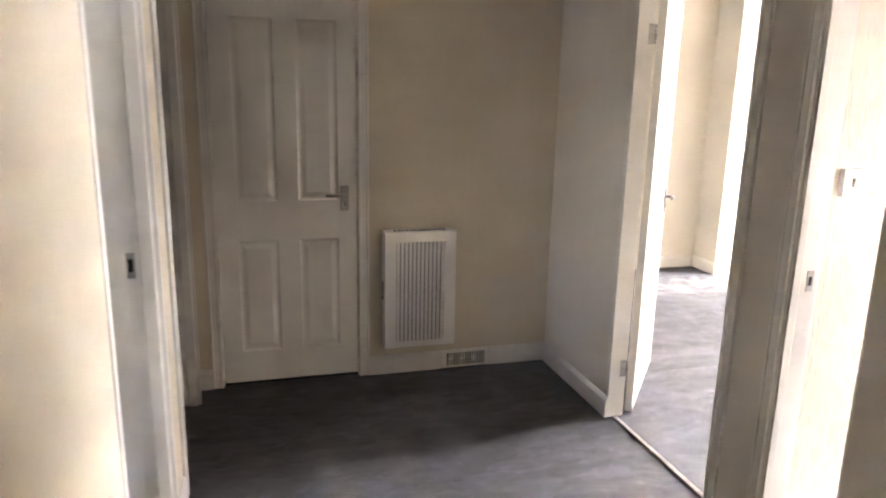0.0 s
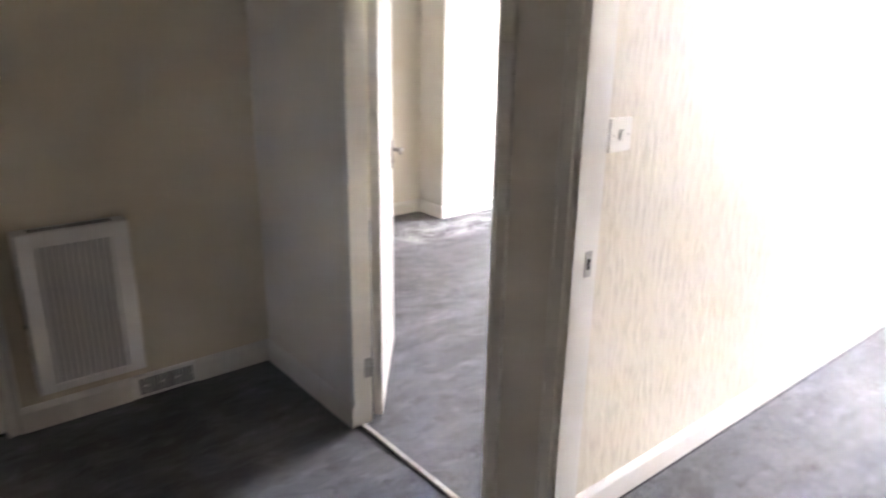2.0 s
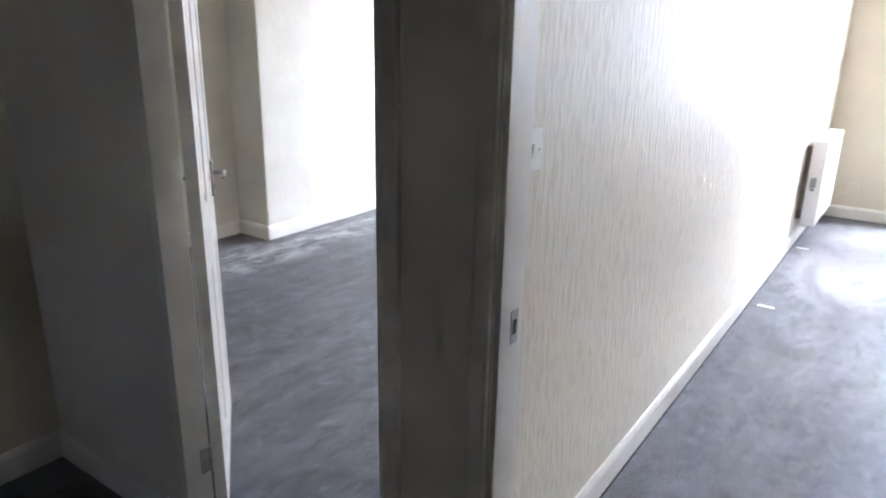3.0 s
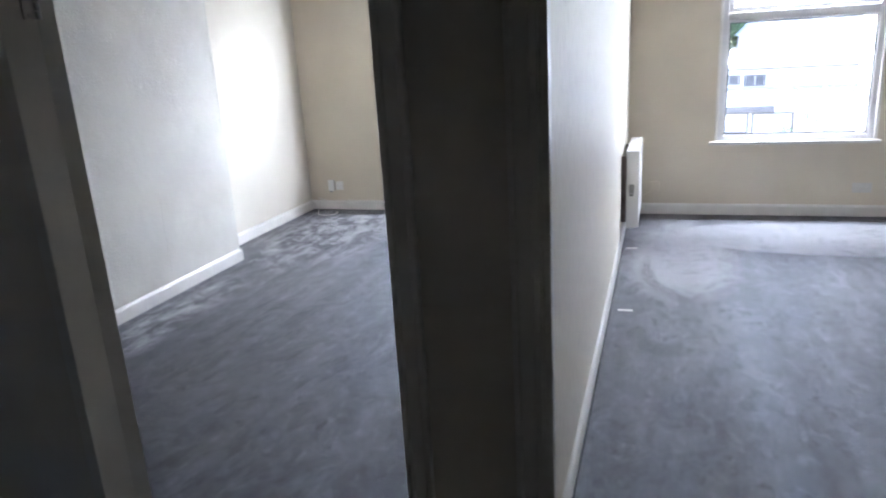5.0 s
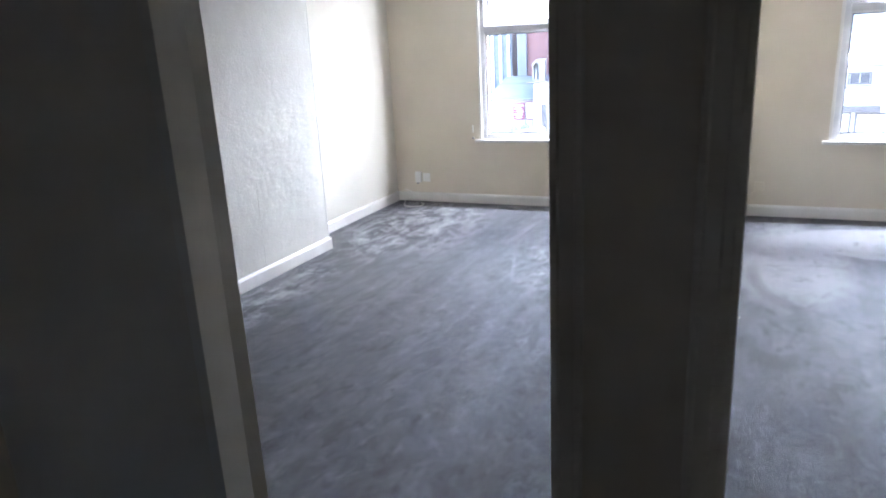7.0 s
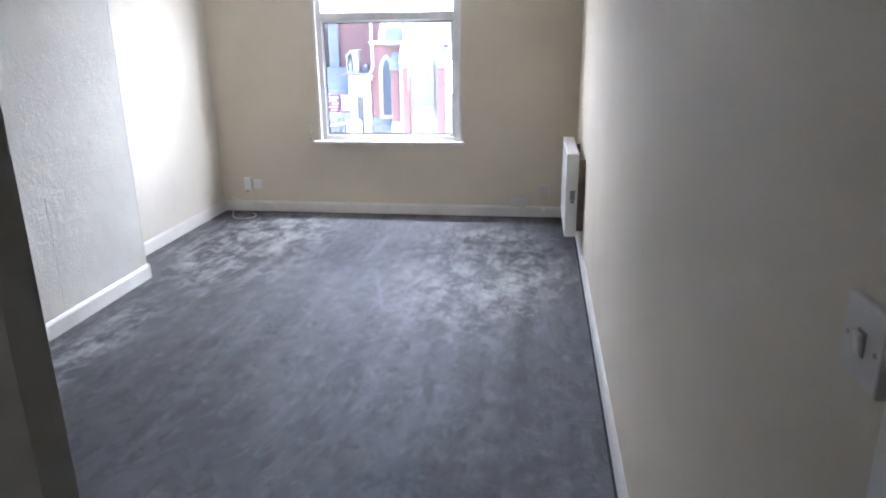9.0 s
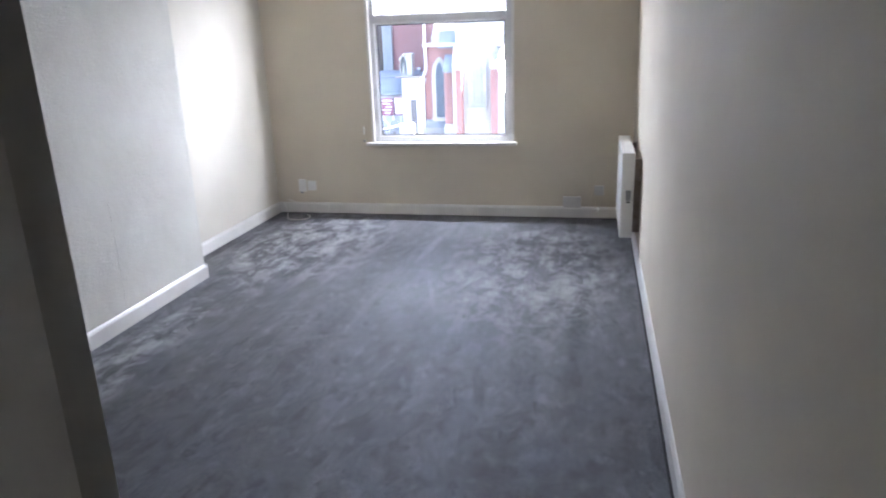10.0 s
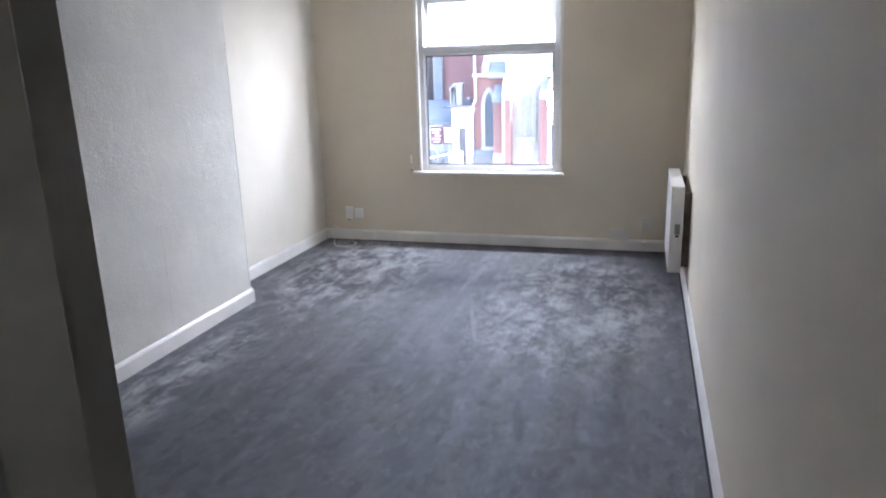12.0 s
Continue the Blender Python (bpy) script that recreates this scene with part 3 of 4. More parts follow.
window("window_2", *W2, "white framed window with closed top light", 0)


w3 = thing("window_3", (0, 0, 0), "plain white framed window of the side room", "window", kind="structure")
part("window_frame", frame_ring(bmesh.new(), SW[0], 1.0, SW[1], 2.05, 0.05, -3.68, -3.62), UPVC, w3)
part("pane", boxes((-3.653, SW[0] + 0.05, 1.05, -3.648, SW[1] - 0.05, 2.0)), GLASS, w3).visible_shadow = False
part("window_sill", boxes((-3.62, SW[0] - 0.03, 0.975, -3.46, SW[1] + 0.03, 0.998), bevel=0.005), GLOSS, w3)


# ---- panel heaters ----
def panel_heater(name, at, turn, width, height, depth, label, standoff=0.02, far_control=False, slotted=True):
    """Front face towards -y at y = -depth - standoff, wall at y = 0, x from 0 to width, z from 0 to height."""
    h = thing(name, at, label, "heater", turn=turn)
    y0, y1 = -depth - standoff, -standoff
    m, g0, g1 = 0.062, 0.03, height - 0.055
    fr = bmesh.new()
    loops = [[fr.verts.new((x, y, z)) for x, z in ((a, c), (b, c), (b, d), (a, d))] for y, a, b, c, d in
             ((y0 + 0.014, 0, width, 0, height), (y0 + 0.004, 0, width, 0, height), (y0, 0.004, width - 0.004, 0.004, height - 0.004),
              (y0, m, width - m, g0, g1), (y0 + 0.014, m, width - m, g0, g1))]
    for a, b in zip(loops, loops[1:] + loops[:1]):
        for k in range(4):
            fr.faces.new((a[k], a[(k + 1) % 4], b[(k + 1) % 4], b[k]))
    part("front_frame", fr, HEATER, h)
    for x in (0, width - 0.012):
        part("side_panel", boxes((x, y0 + 0.0142, 0, x + 0.012, y1, height), bevel=0.003), HEATER, h)
    part("top_panel", boxes((0.012, y0 + 0.0142, height - 0.012, width - 0.012, y1, height), bevel=0.003), HEATER, h)
    part("back_panel", boxes((0.012, y1 - 0.004, 0.004, width - 0.012, y1, height - 0.012)), HEATER, h)
    # darker than the enamel so that its colour carries the shade between slats
    part("element_plate", boxes((m - 0.004, y0 + 0.018, g0 - 0.004, width - m + 0.004, y0 + 0.026, g1 + 0.004)), HEATSHADE, h, "inner plate with the shade behind the slats in its grey")
    n = round((width - 2 * m) / 0.0215)
    pitch = (width - 2 * m) / n
    slat = mesh("slat", boxes((-pitch * 0.30, y0 + 0.001, g0, pitch * 0.30, y0 + 0.011, g1), bevel=0.002), HEATER)
    for i in range(n):
        s = new("slat", slat)
        s.parent = h
        s.location.x = m + (i + 0.5) * pitch
    for i in range(int((width - 0.1) / 0.022) if slotted else 0):
        x = 0.055 + i * 0.022
        part("top_slot", boxes((x, y0 + 0.018, height - 0.002, x + 0.012, y1 - 0.02, height + 0.0012)), DARK, h)
    cx = width if far_control else -0.0035
    c = part("control", boxes((cx, y0 + depth * 0.38, height * 0.45, cx + 0.0035, y0 + depth * 0.78, height * 0.57), bevel=0.001), HEATSHADE, h, "small grey control panel")
    part("switch_key", boxes((cx - 0.002, y0 + depth * 0.45, height * 0.42, cx + 0.0055, y0 + depth * 0.72, height * 0.44), bevel=0.001), DARK, c)
    for x in (0.05, width - 0.08):
        part("bracket", boxes((x, y1, 0.03, x + 0.03, 0, height - 0.05)), BROWN, h, "dark rusty wall bracket")
    part("foot_clip", boxes((0.03, y1 - 0.05, -0.018, 0.06, y1 - 0.01, 0.0), bevel=0.004), PLASTIC, h)
    return h


panel_heater("panel_heater", (-0.962, FY, 0.184), 0, 0.386, 0.632, 0.084, "white slatted electric panel heater on the hall wall", 0.027)
panel_heater("panel_heater", (5.42, PA, 0.19), 180, 0.89, 0.61, 0.087, "white electric panel heater on the cream partition", 0.05, True, False)
panel_heater("panel_heater", (4.56, PB, 0.18), 0, 0.85, 0.62, 0.099, "white electric panel heater on the relief-papered wall", 0.040, False, False)

# vent in the hall skirting
vt = thing("wall_vent", (-0.617, FY, 0.0), "white plastic louvre vent set in the skirting", "vent")
part("plate", boxes((0, -0.019, 0.004, 0.273, 0, 0.106), bevel=0.002), PLASTIC, vt)
for i in range(17):
    x = 0.028 + i * 0.0135
    if i % 5 in (1, 2):
        part("slot", boxes((x, -0.0205, 0.018, x + 0.006, -0.017, 0.052)), DARK, vt)
        part("slot", boxes((x, -0.0205, 0.060, x + 0.006, -0.017, 0.092)), DARK, vt)
    else:
        part("slot", boxes((x, -0.0205, 0.018, x + 0.0075, -0.017, 0.092)), DARK, vt)


# ---- switches, sockets ----
def plate(name, at, turn, w, h, label, category, toggle=0, dep=0.012, paint=PLASTIC):
    p = thing(name, at, label, category, turn=turn)
    part("plate", boxes((-w / 2, -dep, -h / 2, w / 2, 0, h / 2), bevel=0.003), paint, p)
    if toggle:
        rk = boxes((-0.008, -dep - 0.006, -0.013, 0.008, -dep, 0.013), bevel=0.003)
        hinge_line = Matrix.Translation((0, -dep, 0))
        rk.transform(hinge_line @ Matrix.Rotation(radians(9), 4, 'X') @ hinge_line.inverted())
        part("rocker", rk, PLASTIC, p)
        part("rocker_gap", boxes((-0.0092, -dep - 0.0008, -0.0142, 0.0092, -dep, 0.0142)), HEATSHADE, p)
    for x in (-w * 0.36, w * 0.36):
        part("screw", rod(bmesh.new(), (x, -dep - 0.001, 0), (x, -dep, 0), 0.003, 10), CHROME, p)
    return p


plate("light_switch", (0.308, PB, 1.268), 0, 0.092, 0.092, "white single light switch on relief paper", "switch", 1, 0.02)
plate("light_switch", (0.258, PA, 1.329), 180, 0.086, 0.086, "greyed white single light switch on cream wall", "switch", 1, 0.012, PLATE)

sk = thing("phone_socket", (WX, 1.532, 0.275), "white telephone box with plug above skirting", "socket", turn=-90)
part("box", boxes((-0.037, -0.03, -0.06, 0.037, 0, 0.06), bevel=0.005), PLASTIC, sk)
part("plug", boxes((-0.02, -0.024, -0.076, 0.0, -0.008, -0.058), bevel=0.002), HEATSHADE, sk)
plate("wall_socket", (WX, 1.438, 0.272), -90, 0.088, 0.095, "white blank socket plate above the skirting", "socket")
so2 = plate("wall_socket", (WX, -1.063, 0.15), -90, 0.160, 0.098, "greyed white double socket box over the skirting", "socket", 0, 0.032, PLATE)
plate("wall_socket", (WX, -1.30, 0.256), -90, 0.086, 0.09, "cream painted blank plate near the heater", "socket", 0, 0.008, PLATE)
plate("wall_socket", (WX, -1.914, 0.272), -90, 0.086, 0.09, "cream painted blank plate beside the heater", "socket", 0, 0.006, CREAM)
plate("wall_socket", (WX, -3.68, 0.262), -90, 0.155, 0.090, "greyed double blank plate under the window", "socket", 0, 0.008, PLATE)
kb = thing("cable_outlet", (WX - 0.016, -1.284, 0.082), "small white cable outlet on the skirting", "outlet", turn=-90)
part("dome", rod(bmesh.new(), (0, 0, 0), (0, -0.022, 0), 0.022, 16, 0.012), PLASTIC, kb)

wire1 = tube("telephone_cable", [(WX - 0.02, 1.71, 0.135), (WX - 0.03, 1.64, 0.120), (WX - 0.035, 1.53, 0.092), (WX - 0.03, 1.42, 0.098), (WX - 0.028, 1.33, 0.085), (WX - 0.03, 1.27, 0.07), (WX - 0.03, 1.28, 0.03), (WX - 0.05, 1.36, 0.012)], 0.0042, WIRE)
tagged(wire1, "loose white telephone cable against the skirting", "cable")
wire2 = tube("telephone_cable", [(5.78, 1.74, 0.10), (5.74, 1.69, 0.02), (5.62, 1.64, 0.008), (5.50, 1.55, 0.008), (5.50, 1.45, 0.008), (5.60, 1.40, 0.008), (5.70, 1.47, 0.008)], 0.0042, WIRE)
tagged(wire2, "loose white cable looped on the carpet", "cable")
bc = thing("blind_cleat", (WX, 0.868, 0.705), "small white blind cord cleat by the window", "cleat", turn=-90)
part("cleat", boxes((-0.007, -0.014, 0.06, 0.007, 0, 0.135), bevel=0.003), PLASTIC, bc)
smooth(part("knob", rod(bmesh.new(), (0, 0, 0), (0, -0.02, 0), 0.014, 14, 0.01), CHROME, bc, "small chrome knob"))
for x, y in ((3.14, -1.76), (4.55, -1.74)):
    tagged(part("paper_scrap", boxes((x, y - 0.06, 0.0005, x + 0.03, y + 0.03, 0.005), bevel=0.002), PLASTIC), "small white scrap lying on the carpet", "scrap", "scraps on the carpet")
for nm, pts in (("wall plate down to the skirting outlet", [(WX - 0.009, -1.268, 0.225), (WX - 0.008, -1.255, 0.18), (WX - 0.010, -1.27, 0.13), (WX - 0.026, -1.284, 0.10)]),
                ("blank plate towards the heater", [(WX - 0.009, -1.885, 0.245), (WX - 0.008, -1.86, 0.215), (WX - 0.008, -1.82, 0.19), (WX - 0.010, -1.77, 0.165)])):
    tagged(tube("heater_cable", pts, 0.0045, CREAM), "thin pale cable from the " + nm, "cable")


# ---- outside ----
def masonry(name, c1, c2, mortar, size=(0.225, 0.075), rough=0.85):
    m = bpy.data.materials.new(name)
    m.use_nodes = True
    n, l = m.node_tree.nodes, m.node_tree.links
    b = n["Principled BSDF"]
    b.inputs["Roughness"].default_value = rough
    co, bk = n.new("ShaderNodeTexCoord"), n.new("ShaderNodeTexBrick")
    sp, cb, ad = n.new("ShaderNodeSeparateXYZ"), n.new("ShaderNodeCombineXYZ"), n.new("ShaderNodeMath")
    l.new(co.outputs["Object"], sp.inputs[0])
    l.new(sp.outputs["X"], ad.inputs[0])
    l.new(sp.outputs["Y"], ad.inputs[1])
    l.new(ad.outputs[0], cb.inputs["X"])
    l.new(sp.outputs["Z"], cb.inputs["Y"])
    l.new(cb.outputs[0], bk.inputs["Vector"])
    for k, v in (("Color1", (*c1, 1)), ("Color2", (*c2, 1)), ("Mortar", (*mortar, 1)), ("Scale", 1.0), ("Mortar Size", 0.006), ("Brick Width", size[0]), ("Row Height", size[1])):
        bk.inputs[k].default_value = v
    nz, mx = n.new("ShaderNodeTexNoise"), n.new("ShaderNodeMix")
    nz.inputs["Scale"].default_value = 1.4
    mx.data_type, mx.blend_type = 'RGBA', 'MULTIPLY'
    mx.inputs["Factor"].default_value = 0.5
    l.new(bk.outputs["Color"], mx.inputs["A"])
    l.new(nz.outputs["Fac"], mx.inputs["B"])
    l.new(mx.outputs["Result"], b.inputs["Base Color"])
    bp = n.new("ShaderNodeBump")
    bp.inputs["Strength"].default_value = 0.4
    l.new(bk.outputs["Fac"], bp.inputs["Height"])
    bp.invert = True
    l.new(bp.outputs["Normal"], b.inputs["Normal"])
    return m


BRICK = masonry("red brick", (0.36, 0.165, 0.14), (0.31, 0.135, 0.115), (0.34, 0.28, 0.25))
STONE = masonry("pale dressed stone", (0.50, 0.47, 0.41), (0.45, 0.42, 0.37), (0.36, 0.34, 0.31), (0.6, 0.3))
SLATE = masonry("blue grey roof slate", (0.265, 0.265, 0.26), (0.305, 0.305, 0.30), (0.17, 0.17, 0.17), (0.3, 0.2))
RENDERED = mat("white rendered wall", (0.56, 0.55, 0.52), 0.8, color2=(0.50, 0.49, 0.465), scale=0.8, bump=0.2, bump_scale=20)
CLADDING = mat("blue grey cladding", (0.17, 0.18, 0.19), 0.5, color2=(0.21, 0.22, 0.23), scale=1.5)
DARKGLASS = mat("dark window glass", (0.05, 0.05, 0.058), 0.3, color2=(0.08, 0.08, 0.088), scale=2)
LEADED = mat("leaded church glass", (0.07, 0.085, 0.105), 0.4, color2=(0.10, 0.12, 0.14), scale=9)
PALEGLASS = mat("pale obscured glass", (0.36, 0.35, 0.33), 0.4, color2=(0.42, 0.41, 0.39), scale=5)
MAROON = mat("maroon sign paint", (0.19, 0.05, 0.08), 0.5, color2=(0.22, 0.07, 0.10), scale=4)
WHITEP = mat("white outdoor paint", (0.66, 0.66, 0.64), 0.5, color2=(0.6, 0.6, 0.58), scale=3)
DARKTRIM = mat("dark stained shopfront timber", (0.09, 0.085, 0.085), 0.6, color2=(0.13, 0.12, 0.115), scale=4)
GROUND = mat("asphalt and paving", (0.06, 0.06, 0.06), 0.9, color2=(0.10, 0.10, 0.095), scale=0.6, bump=0.3, bump_scale=50)
LEAF = mat("green leaves", (0.07, 0.12, 0.05), 0.6, color2=(0.12, 0.17, 0.08), scale=3)
BARK = mat("grey bark", (0.12, 0.09, 0.07), 0.9, color2=(0.18, 0.14, 0.11), scale=8, bump=0.6, bump_scale=25)
GZ = -3.3
GW = GZ - 0.4

structure("ground", boxes((-400, -400, GZ - 0.2, 400, 400, GZ)), GROUND, "asphalt street and paving far below the windows", "ground")
structure("pavement", boxes((20.6, -60, GZ, 22.6, 60, GZ + 0.12), bevel=0.02), STONE, "pale paved footway with kerb in front of the church", "pavement")


def pointed(yc, w, zs, rise, n=8):
    """Points of a pointed arch from its left springing over the apex to its right springing."""
    pts = []
    for k in range(n + 1):
        a = k / n
        pts.append((yc - w / 2 + w / 2 * (1 - math.cos(a * math.pi / 2.4)) / (1 - math.cos(math.pi / 2.4)), zs + rise * math.sin(a * math.pi / 2.4) / math.sin(math.pi / 2.4)))
    return pts + [(2 * yc - y, z) for y, z in pts[-2::-1]]


def slab(bm, outline, x0, x1):
    """A plate with a (y, z) outline between two x."""
    a = [bm.verts.new((x0, y, z)) for y, z in outline]
    b = [bm.verts.new((x1, y, z)) for y, z in outline]
    bm.faces.new(a)
    bm.faces.new(b[::-1])
    for i in range(len(a)):
        j = (i + 1) % len(a)
        bm.faces.new((a[j], a[i], b[i], b[j]))
    return bm


def lancet(parent, x, yc, w, z0, zs, rise, stone, glass=None, edge=0.17):
    """Stone surround, leaded pane and a sill of one pointed window on a wall that faces -x at x."""
    outer, inner = pointed(yc, w + 2 * edge, zs, rise + edge * 1.2), pointed(yc, w, zs, rise)
    bm = bmesh.new()
    ring = [(yc - w / 2 - edge, z0)] + outer + [(yc + w / 2 + edge, z0)]
    hole = [(yc - w / 2, z0)] + inner + [(yc + w / 2, z0)]
    for a, b in zip(range(len(ring) - 1), range(1, len(ring))):
        slab(bm, [ring[a], ring[b], hole[b], hole[a]], x - 0.06, x + 0.15)
    wd = part("window", bm, stone, parent, "pale stone pointed window surround")
    pane = slab(bmesh.new(), [(yc - w / 2, z0)] + inner + [(yc + w / 2, z0)], x - 0.02, x + 0.02)
    part("pane", pane, glass or LEADED, wd, "leaded glass")
    part("sill", boxes((x - 0.12, yc - w / 2 - edge, z0 - 0.14, x + 0.1, yc + w / 2 + edge, z0)), stone, wd)
    return wd


def sloped(bm, x0, x1, y0, y1, za, zb, zc):
    """A block from za up to a top that rises from zb at its front x0 to zc at its back x1."""
    v = [bm.verts.new(p) for p in ((x0, y0, za), (x0, y1, za), (x1, y1, za), (x1, y0, za), (x0, y0, zb), (x0, y1, zb), (x1, y1, zc), (x1, y0, zc))]
    for f in ((0, 1, 2, 3), (4, 5, 6, 7), (0, 1, 5, 4), (1, 2, 6, 5), (2, 3, 7, 6), (3, 0, 4, 7)):
        bm.faces.new([v[i] for i in f])
    return bm


ch = thing("church", (0, 0, 0), "red brick church with pale stone windows and slate roofs", "church")
X = 24.0
part("wall", boxes((X, 3.3, GW, X + 6, 4.66, 1.32)), BRICK, ch, "red brick side wall")
part("gutter", rod(bmesh.new(), (X - 0.1, 3.52, 1.37), (X - 0.1, 4.68, 1.37), 0.055), WHITEP, ch, "white gutter")
part("roof", sloped(bmesh.new(), X - 0.12, X + 3.5, 3.3, 4.12, 1.25, 1.40, 4.6), SLATE, ch, "blue grey slate roof")
part("coping", sloped(bmesh.new(), X - 0.05, X + 3.5, 4.12, 4.36, 1.30, 1.62, 4.9), STONE, ch, "pale stone gable coping")
lancet(ch, X, 4.11, 0.29, -1.10, 0.28, 0.52, STONE, edge=0.14)
part("plinth", sloped(bmesh.new(), X - 0.24, X, 3.56, 4.66, GW, -1.45, -1.18), SLATE, ch, "blue grey stone plinth")
part("buttress", boxes((X - 0.45, 3.55, GW, X, 3.87, 0.46)), BRICK, ch, "red brick buttress")
part("buttress_cap", sloped(bmesh.new(), X - 0.50, X, 3.51, 3.91, 0.44, 0.50, 1.05), SLATE, ch, "sloping slate buttress cap")
part("buttress_foot", sloped(bmesh.new(), X - 0.56, X - 0.45, 3.53, 3.89, GW, -1.55, -1.30), STONE, ch, "pale stone buttress foot")
# stone gable between two deep buttresses, brick on their flanks and stone at their corners
part("gable", slab(bmesh.new(), [(3.30, GW), (3.50, 2.0), (2.6, 5.2), (1.75, 2.0), (1.75, GW)], X - 0.2, X + 0.4), STONE, ch, "pale stone gable end")
for y0, y1, y2 in ((3.44, 3.24, 3.54), (2.23, 1.97, 1.74)):
    part("buttress", sloped(bmesh.new(), X - 0.6, X - 0.2, y1, y0, GW, 0.55, 0.95), BRICK, ch, "red brick buttress flank")
    part("buttress_corner", sloped(bmesh.new(), X - 0.62, X - 0.2, min(y2, y0 if y2 > y0 else y1), max(y2, y0 if y2 > y0 else y1), GW, 0.70, 1.35), STONE, ch, "pale stone buttress corner")
    part("buttress_cap", sloped(bmesh.new(), X - 0.64, X - 0.2, y1 - 0.01, y0 + 0.01, 0.53, 0.60, 1.02), STONE, ch, "weathered stone buttress top")
tw = lancet(ch, X - 0.2, 2.74, 0.46, -0.75, 0.75, 0.5, STONE, PALEGLASS, 0.10)
for y in (2.62, 2.74, 2.86):
    part("mullion", boxes((X - 0.28, y - 0.015, -0.75, X - 0.2, y + 0.015, 0.78)), STONE, tw)
for k in range(8):
    part("glazing_bar", boxes((X - 0.235, 2.52, -0.6 + k * 0.18, X - 0.22, 2.96, -0.585 + k * 0.18)), STONE, tw)
part("spout", sloped(bmesh.new(), X - 0.45, X - 0.2, 1.86, 2.02, 1.22, 1.28, 1.42), DARKTRIM, ch, "dark stone water spout")
# taller brick block behind
part("wall", boxes((X + 3, 4.6, GW, X + 10, 6.75, 3.4)), BRICK, ch, "tall red brick wall")
part("pilaster", boxes((X + 2.8, 6.62, GW, X + 3, 7.0, 3.4)), SLATE, ch, "dark corner strip")
part("wall_lamp", rod(bmesh.new(), (X + 3.0, 5.60, 0.47), (X + 2.88, 5.60, 0.47), 0.06, 14, 0.05), WHITEP, ch, "round white outdoor lamp")
part("chimney", boxes((X + 0.6, 4.38, 1.3, X + 1.1, 4.58, 3.0)), BRICK, ch, "narrow brick stack")
part("coping", boxes((X + 2.9, 4.58, 2.35, X + 3.0, 5.2, 2.5)), STONE, ch, "pale stone string course")

nb = thing("stone_niche", (X + 0.4, 5.50, 0.36), "small pale stone niche beside a pillar on the porch wall", "niche")
# slate grey here paints in the shade of the recess
part("back", boxes((0.06, -0.10, 0, 0.12, 0.12, 0.58)), SLATE, nb, "back coloured grey for the shade in the niche")
part("side", boxes((-0.1, 0.10, 0, 0.12, 0.13, 0.55)), STONE, nb)
part("base", boxes((-0.12, -0.10, -0.06, 0.12, 0.12, 0.03)), STONE, nb)
part("hood", slab(bmesh.new(), [(-0.14, 0.58), (0.00, 0.74), (0.16, 0.56), (0.14, 0.50), (0.00, 0.66), (-0.14, 0.52)], -0.16, 0.14), STONE, nb)
part("pillar", boxes((-0.16, -0.34, -0.06, 0.14, -0.115, 0.70), bevel=0.02), STONE, nb)
part("pillar_cap", boxes((-0.2, -0.37, 0.70, 0.18, -0.08, 0.77), bevel=0.02), STONE, nb)
fg = bmesh.new()
rod(fg, (0, 0, 0), (0, 0, 0.30), 0.065, 10, 0.045)
rod(fg, (0, 0, 0.29), (0, 0, 0.40), 0.035, 10, 0.022)
st_ = part("statue", fg, STONE)
st_.matrix_world = pose(X + 0.38, 5.51, 0.39)
tagged(st_, "small plain pale stone statue in the niche", "statue")

pipe = thing("drainpipe", (0, 0, 0), "white drainpipe with a bend on the brick wall", "drainpipe")
for a, b in (((X - 0.1, 4.585, 1.36), (X - 0.1, 4.585, 0.55)), ((X - 0.1, 4.585, 0.55), (X - 0.1, 4.72, 0.25)), ((X - 0.1, 4.72, 0.25), (X - 0.1, 4.72, GW))):
    part("pipe", rod(bmesh.new(), a, b, 0.05), WHITEP, pipe)
part("pipe", rod(bmesh.new(), (X - 0.1, 4.60, 2.3), (X - 0.1, 4.60, 1.36), 0.045), WHITEP, pipe)
part("hopper", slab(bmesh.new(), [(4.60, 0.26), (4.86, 0.26), (4.80, 0.06), (4.66, 0.06)], X - 0.26, X - 0.02), WHITEP, pipe)

hall = thing("church_porch", (0, 0, 0), "low pale porch with grey slate roof", "porch")
part("wall", boxes((X - 0.4, 4.74, GW, X + 2.6, 5.39, 0.30)), RENDERED, hall)
part("coping", boxes((X - 0.46, 4.70, 0.30, X + 2.6, 5.66, 0.345), bevel=0.01), DARKTRIM, hall, "dark lead coping")
part("corner_pier", boxes((X - 0.47, 5.10, GW, X - 0.4, 5.39, 0.29)), STONE, hall, "pale stone corner pier")
part("wall", boxes((X + 0.2, 5.39, GW, X + 2.6, 7.2, -0.28)), RENDERED, hall)
part("roof", sloped(bmesh.new(), X, X + 2.6, 5.40, 7.4, -0.32, -0.26, 0.44), SLATE, hall, "blue grey slate roof")
part("doorway", boxes((X - 0.43, 4.90, GW, X - 0.395, 5.09, -0.44)), DARKTRIM, hall, "dark timber doorway")

